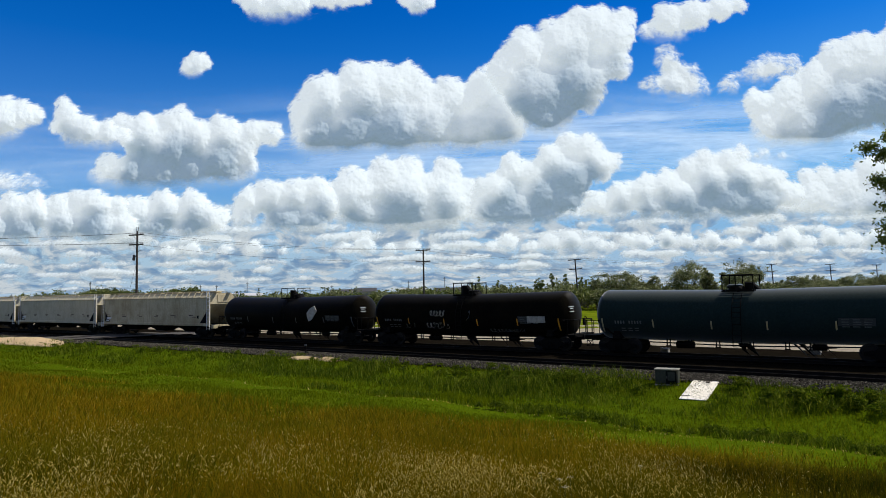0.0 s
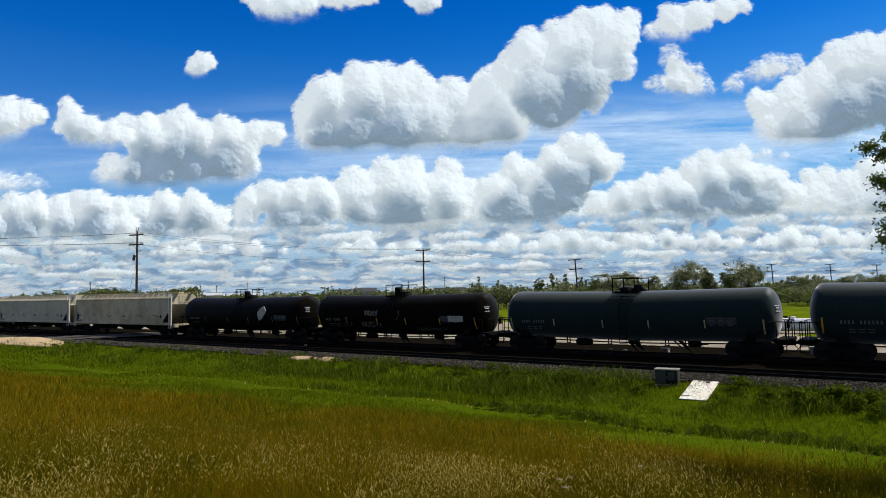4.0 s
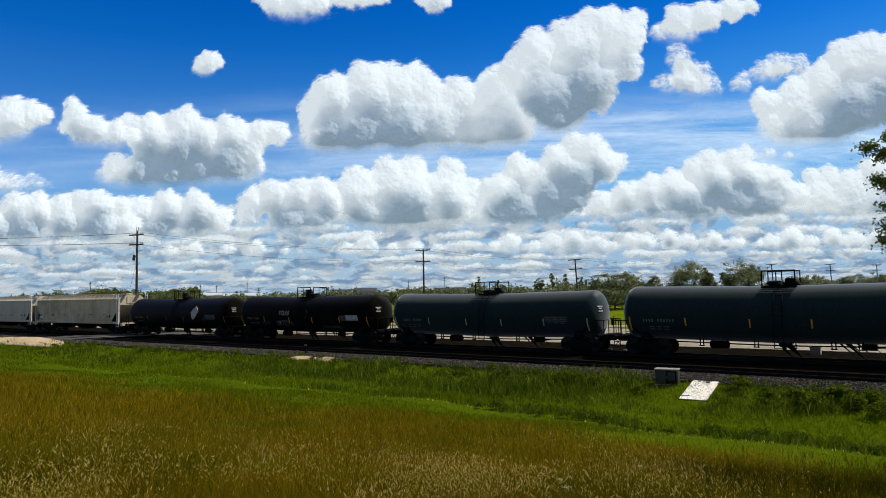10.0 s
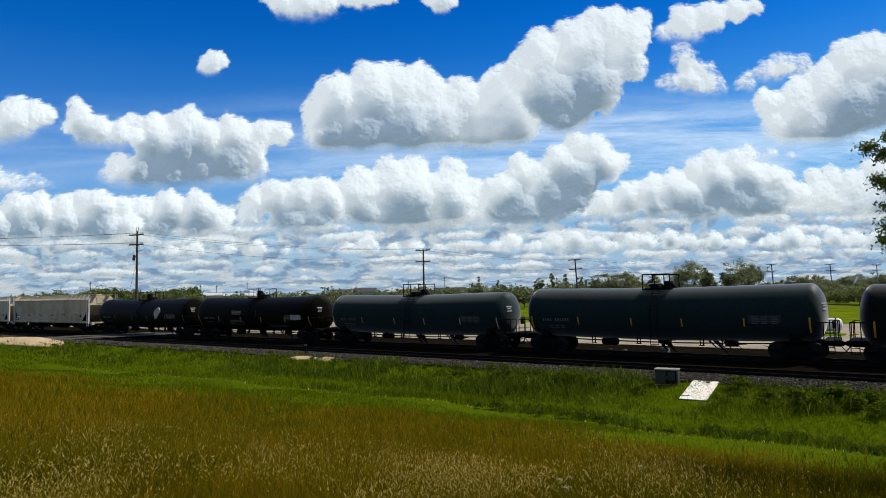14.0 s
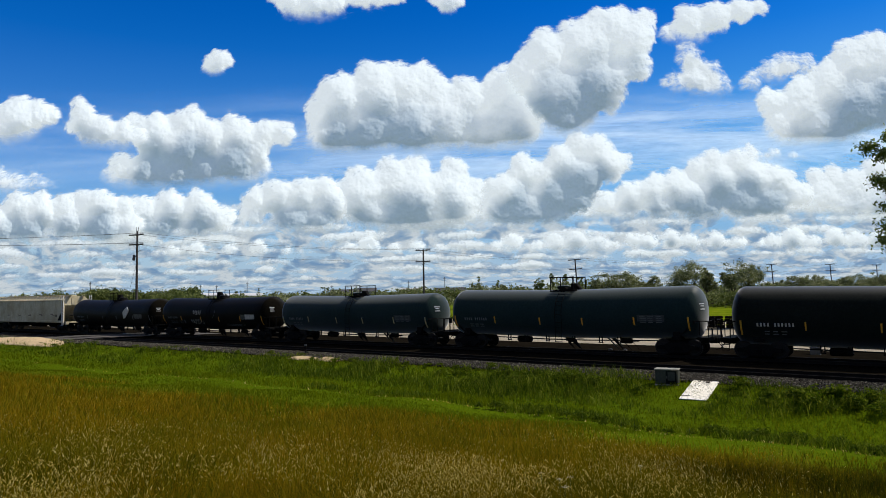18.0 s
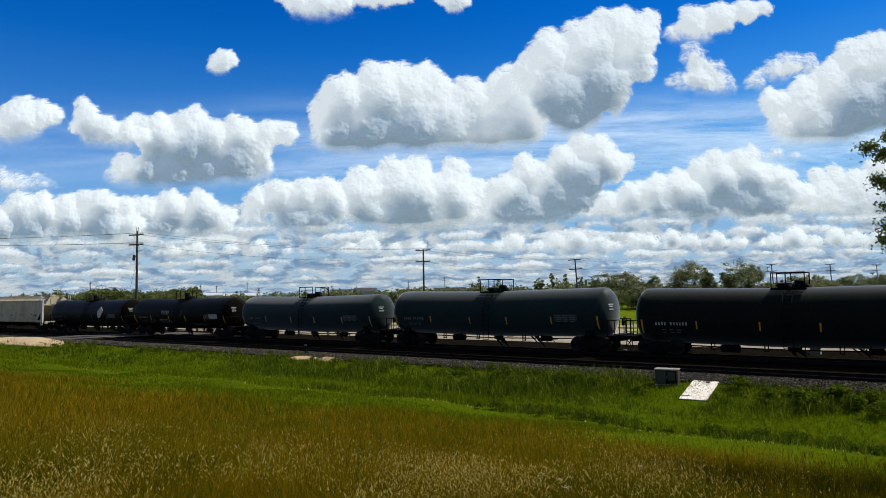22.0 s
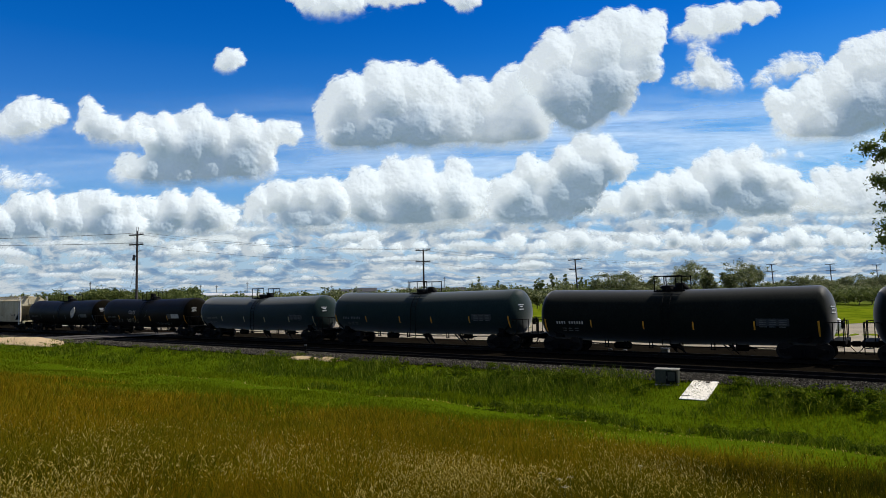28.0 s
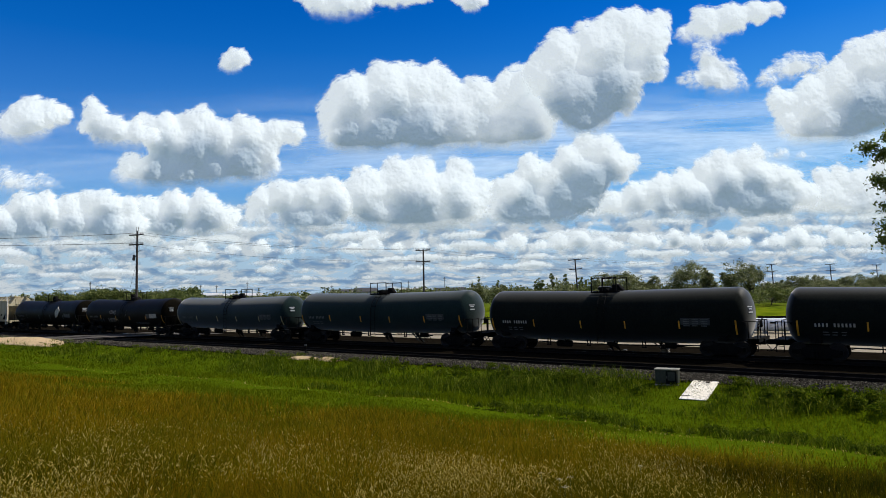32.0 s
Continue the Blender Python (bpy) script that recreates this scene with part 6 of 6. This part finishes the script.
def relay_cabinet():
    c = thing("signal_cabinet", "grey steel trackside cabinet with a dark door panel", "cabinet", m=pose(-9.75, 29.75, -0.38, 0, 0, 8))
    part("body", box((0, 0, 0.34), (0.95, 0.55, 0.66), bevel=0.015), BOX_GREY, c)
    part("lid", box((0, 0, 0.69), (1.02, 0.62, 0.05), bevel=0.012), CONCRETE, c, "paler overhanging lid")
    part("plinth", box((0, 0, 0.0), (1.0, 0.56, 0.1)), CONCRETE, c)
    d = part("door", box((0.2, -0.283, 0.36), (0.44, 0.02, 0.54), bevel=0.006), BOX_DARK, c)
    part("door_plate", box((0.21, -0.295, 0.4), (0.3, 0.012, 0.36), bevel=0.004), BOX_GREY, d)
    part("handle", box((0.02, -0.3, 0.36), (0.03, 0.02, 0.12)), GALV, d)
    part("side_panel", box((-0.3, -0.281, 0.36), (0.28, 0.012, 0.5), bevel=0.004), BOX_GREY, c)


def fallen_board():
    """A peeling white sheet that lies on the ditch's slope."""
    r = random.Random(8)
    b = thing("white_board", "peeling white painted board lying on the grassy bank", "board", m=pose(-8.2, 29.05, -0.42, 11.0, 0, 2))
    part("panel", box((0, 0, 0), (1.08, 2.4, 0.035), bevel=0.006), BOARD, b)
    bm = bmesh.new()
    for _ in range(13):
        add_box(bm, (r.gauss(0.05, 0.25), r.gauss(0.7, 0.25), 0.02), (r.uniform(0.02, 0.07), r.uniform(0.03, 0.1), 0.006), Matrix.Rotation(r.uniform(0, 3), 3, "Z"))
    part("bare_patches", bm, STAIN, b, "dark patches where the paint has flaked")
    part("crack", box((-0.36, -0.85, 0.02), (0.34, 0.08, 0.008), Matrix.Rotation(0.3, 3, "Z")), STAIN, b)


def storage_tank():
    t = thing("storage_tank", "white horizontal gas storage tank on concrete saddles", "storage tank", m=pose(-10.1, 64.5, -0.2, 0, 0, 12))
    pr = [(-3.7 + 0.35 * (1 - math.cos(a)), 0.56 * math.sin(a), 0) for a in [math.pi / 2 * k / 6 for k in range(7)]]
    pr = pr + [(-u, r_, z) for u, r_, z in reversed(pr)]
    part("vessel", spun(pr, 32), WHITE_TANK, t, m=pose(0, 0, 0.78), smooth=True)
    for s in (-2.2, 2.2):
        part("saddle", box((s, 0, 0.15), (0.4, 1.0, 0.36), bevel=0.02), CONCRETE, t)
    part("valve_dome", spun([(1.3, 0.0, 0), (1.3, 0.2, 0), (1.45, 0.2, 0), (1.5, 0.12, 0), (1.51, 0.0, 0)], 14, "z"), WHITE_TANK, t)
    part("label_bar", box((0.3, -0.555, 0.95), (1.1, 0.02, 0.1)), BOX_DARK, t)
    part("label_bar", box((-1.6, -0.555, 0.97), (0.5, 0.02, 0.16)), BOX_DARK, t)


def timber_stack():
    """Old dark sleepers piled in layers behind the storage tank."""
    r = random.Random(12)
    t = thing("timber_stack", "low stack of old dark railway timbers behind the white tank", "timber stack", m=pose(-15.4, 69.0, float(land_z(-15.4, 69.0)), 0, 0, 10))
    for k in range(4):
        for j in range(3):
            part("timber", box((-2.7 + 2.7 * j + r.uniform(-0.15, 0.15), r.uniform(-0.1, 0.1), 0.17 + 0.29 * k), (2.55, 0.9 - 0.05 * k, 0.24), bevel=0.02), TIE_WOOD, t)


def switch_stand():
    s = thing("switch_stand", "small dark switch stand with a pale target beside the siding", "switch stand", m=pose(-35.2, 31.6, -0.25))
    part("base", box((0, 0, 0.08), (0.5, 0.4, 0.16), bevel=0.02), FRAME, s)
    part("mast", tube([(0, 0, 0.1), (0, 0, 0.62)], 0.05, 8), FRAME, s)
    part("target", box((0, 0, 0.66), (0.24, 0.06, 0.1), bevel=0.01), DIM, s)
    part("lever", tube([(0.05, -0.1, 0.3), (0.5, -0.2, 0.16)], 0.025, 6), FRAME, s)


def mound(name, label, cx, cy, rx, ry, h, seed, lobes=3):
    """A low heap of loose gravel."""
    r = np.random.default_rng(seed)
    nu, nv = 40, 14
    u = np.linspace(0, 2 * math.pi, nu, endpoint=False)
    q = np.linspace(0, 1, nv)
    U, Q = np.meshgrid(u, q)
    edge = 1 + 0.12 * np.sin(lobes * U + r.uniform(0, 6)) + 0.07 * np.sin(5 * U + r.uniform(0, 6))
    x, y = cx + rx * Q * edge * np.cos(U), cy + ry * Q * edge * np.sin(U)
    z = land_z(x, y) + h * np.clip(1 - Q ** 2, 0, 1) * (0.85 + 0.15 * np.sin(x * 2.1) * np.cos(y * 2.7)) + r.normal(size=x.shape) * 0.008 - 0.05 * (Q > 0.97)
    v = np.stack([x.ravel(), y.ravel(), z.ravel()], 1)
    f = []
    for j in range(nv - 1):
        for k in range(nu):
            f.append((j * nu + k, j * nu + (k + 1) % nu, (j + 1) * nu + (k + 1) % nu, (j + 1) * nu + k))
    ob = part_mesh(name, mesh_from(name, v, np.array(f)), SAND)
    tagged(ob, label, "gravel heap", "pale gravel heaps")


relay_cabinet()
fallen_board()
storage_tank()
timber_stack()
switch_stand()
mound("mound", "pale sandy gravel spilled at the road crossing", -75.6, 30.0, 9.6, 2.0, 0.36, 1)
mound("mound", "pale sandy gravel spilled beside the ballast", -33.6, 30.0, 1.5, 0.45, 0.2, 2)
mound("mound", "pale sandy gravel spilled beside the ballast", -31.2, 30.1, 1.3, 0.4, 0.2, 3)


CROSSING = paint("crossing_gravel", (0.1, 0.09, 0.08), (0.04, 0.036, 0.032), rough=0.95, spec=0.1, fine=10, coarse=0.5, amount=0.4, bump=0.8)


def crossing():
    """Pale gravel carried over the tracks where a farm road crosses."""
    v, n = [], 30
    for k in range(n):
        u = k / (n - 1)
        y = 29.5 + 16 * u
        cx = -73.5 + 5.0 * u
        for s in (-1, 1):
            x = cx + s * (4.2 + 0.4 * math.sin(k * 0.9 + s))
            v.append((x, y, float(land_z(x, y)) + (0.2 if 31.4 < y < 42.5 else 0.06)))
    f = np.array([(2 * k, 2 * k + 1, 2 * k + 3, 2 * k + 2) for k in range(n - 1)])
    tagged(part_mesh("road_crossing", mesh_from("road_crossing", np.array(v), f), CROSSING), "grey gravel farm road crossing the tracks", "road", kind="structure")


crossing()
for x, y, s in ((-13.9, 42.2, 0.42), (-17.6, 42.4, 0.2), (-16.6, 42.4, 0.2), (-6.0, 45.5, 0.5)):
    p = thing("concrete_block", "small pale concrete block beside the main track", "concrete block", "concrete blocks", m=pose(x, y, float(land_z(x, y))))
    part("block", box((0, 0, s * 0.4), (s * 1.1, s, s * 0.9), bevel=0.02), CONCRETE, p)
    part("cover", box((0, 0, s * 0.88), (s * 1.2, s * 1.1, 0.06), bevel=0.01), GALV, p)
for x, y in ((-3.1, 55.0), (-3.4, 55.2)):
    p = thing("marker_post", "slim orange marker post in the grass", "marker post", "marker posts", m=pose(x, y, float(land_z(x, y))))
    part("post", box((0, 0, 0.5), (0.1, 0.06, 1.0), bevel=0.01), ORANGE, p)
    part("band", box((0, 0, 0.8), (0.104, 0.064, 0.12)), MARK, p)


PETAL = paint("petal_white", (0.62, 0.56, 0.36), spec=0.0, rough=0.8, bump=0)
STEM = paint("flower_stem", (0.07, 0.1, 0.02), rough=0.8, bump=0)


def yarrow(x, y, h, seed):
    """A white umbel flower among the dry grass."""
    r = random.Random(seed)
    z = float(land_z(x, y))
    fl = thing("wildflower", "white umbel wildflower in the dry grass", "wildflower", "wildflowers", m=pose(x, y, z - 0.03))
    part("stem", tube([(0, 0, 0), (0.02, 0.01, h * 0.6), (0.0, 0.03, h)], 0.004, 5), STEM, fl)
    for k in range(9):
        a, q = k * 2.4, 0.008 * math.sqrt(k + 0.3)
        bm = bmesh.new()
        bmesh.ops.create_icosphere(bm, subdivisions=1, radius=0.009, matrix=Matrix.Translation((q * math.cos(a) * 1.4, 0.03 + q * math.sin(a) * 1.4, h + r.uniform(0, 0.012))) @ Matrix.Diagonal((1, 1, 0.5, 1)))
        part("floret", bm, PETAL, fl)


for k, (x, y, h) in enumerate(FLOWERS):
    yarrow(x, y, h, k)


def stones():
    """Ballast: grey crushed stone on the shoulder and between the sleepers."""
    r = np.random.default_rng(31)
    n = 70000
    x = -np.abs(r.gamma(2.0, 17.0, n)) + 2.5
    y = np.where(r.random(n) < 0.8, r.uniform(29.9, 32.7, n), r.uniform(31.0, 32.6, n))
    keep = (y > 29.9 + 0.35 * (1 + np.sin(x * 0.7)) * r.random(n)) & (np.abs(y - 32.8) > 0.08) & (np.abs(y - 34.3) > 0.08) & (x > -140)
    x, y = x[keep], y[keep]
    n = len(x)
    s = r.uniform(0.025, 0.06, n)[:, None] * (1 + np.clip((-x - 20) / 60, 0, 1.2))[:, None]
    o6 = np.array([(1, 0, 0), (-1, 0, 0), (0, 1, 0), (0, -1, 0), (0, 0, 0.8), (0, 0, -0.8)], float)
    q = r.normal(size=(n, 3, 3))
    q, _ = np.linalg.qr(q)
    v = np.einsum("kj,nij->nki", o6, q) * s[:, None, :] * r.uniform(0.7, 1.3, (n, 6, 1))
    c = np.stack([x, y, land_z(x, y) + 0.045 + r.uniform(0, 0.05, n)], 1)
    v = (v + c[:, None, :]).reshape(-1, 3)
    t = np.array([(0, 2, 4), (2, 1, 4), (1, 3, 4), (3, 0, 4), (2, 0, 5), (1, 2, 5), (3, 1, 5), (0, 3, 5)])
    f = (np.arange(n)[:, None, None] * 6 + t[None]).reshape(-1, 3)
    m = foliage_material("crushed_stone", [(0.0, (0.012, 0.011, 0.009)), (0.7, (0.055, 0.049, 0.04)), (1.0, (0.19, 0.175, 0.14))], (2.0, (0.02, 0.018, 0.015)), 0.0, 0.0)
    tagged(part_mesh("ballast_stones", mesh_from("ballast_stones", v, f), m), "grey crushed-stone ballast beside the rails", "ballast", kind="stuff")


stones()
for tr in (siding, main_line):
    for k in range(130):
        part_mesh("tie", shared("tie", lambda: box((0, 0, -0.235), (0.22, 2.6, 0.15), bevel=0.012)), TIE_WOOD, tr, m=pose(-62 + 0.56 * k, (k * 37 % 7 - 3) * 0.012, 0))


def motions():
    """The train rolls to the left and slows; its wheels turn; the clouds drift to the right."""
    for car, x in TRAIN:
        walk(car, [(t, on_track(x + s)) for t, s in TRAVEL])
    ts, ss = [t for t, _ in TRAVEL], [s for _, s in TRAVEL]
    for w, dx in WHEELSETS:
        rows = []
        for k in range(81):
            t = 0.4 * k
            rows.append((t, pose(dx, 0, WHEEL_R, 0, math.degrees(float(np.interp(t, ts, ss)) / WHEEL_R), 0)))
        walk(w, rows)
    for ob, a, b in CLOUDS:
        walk(ob, [(0, a), (32, b)])


motions()
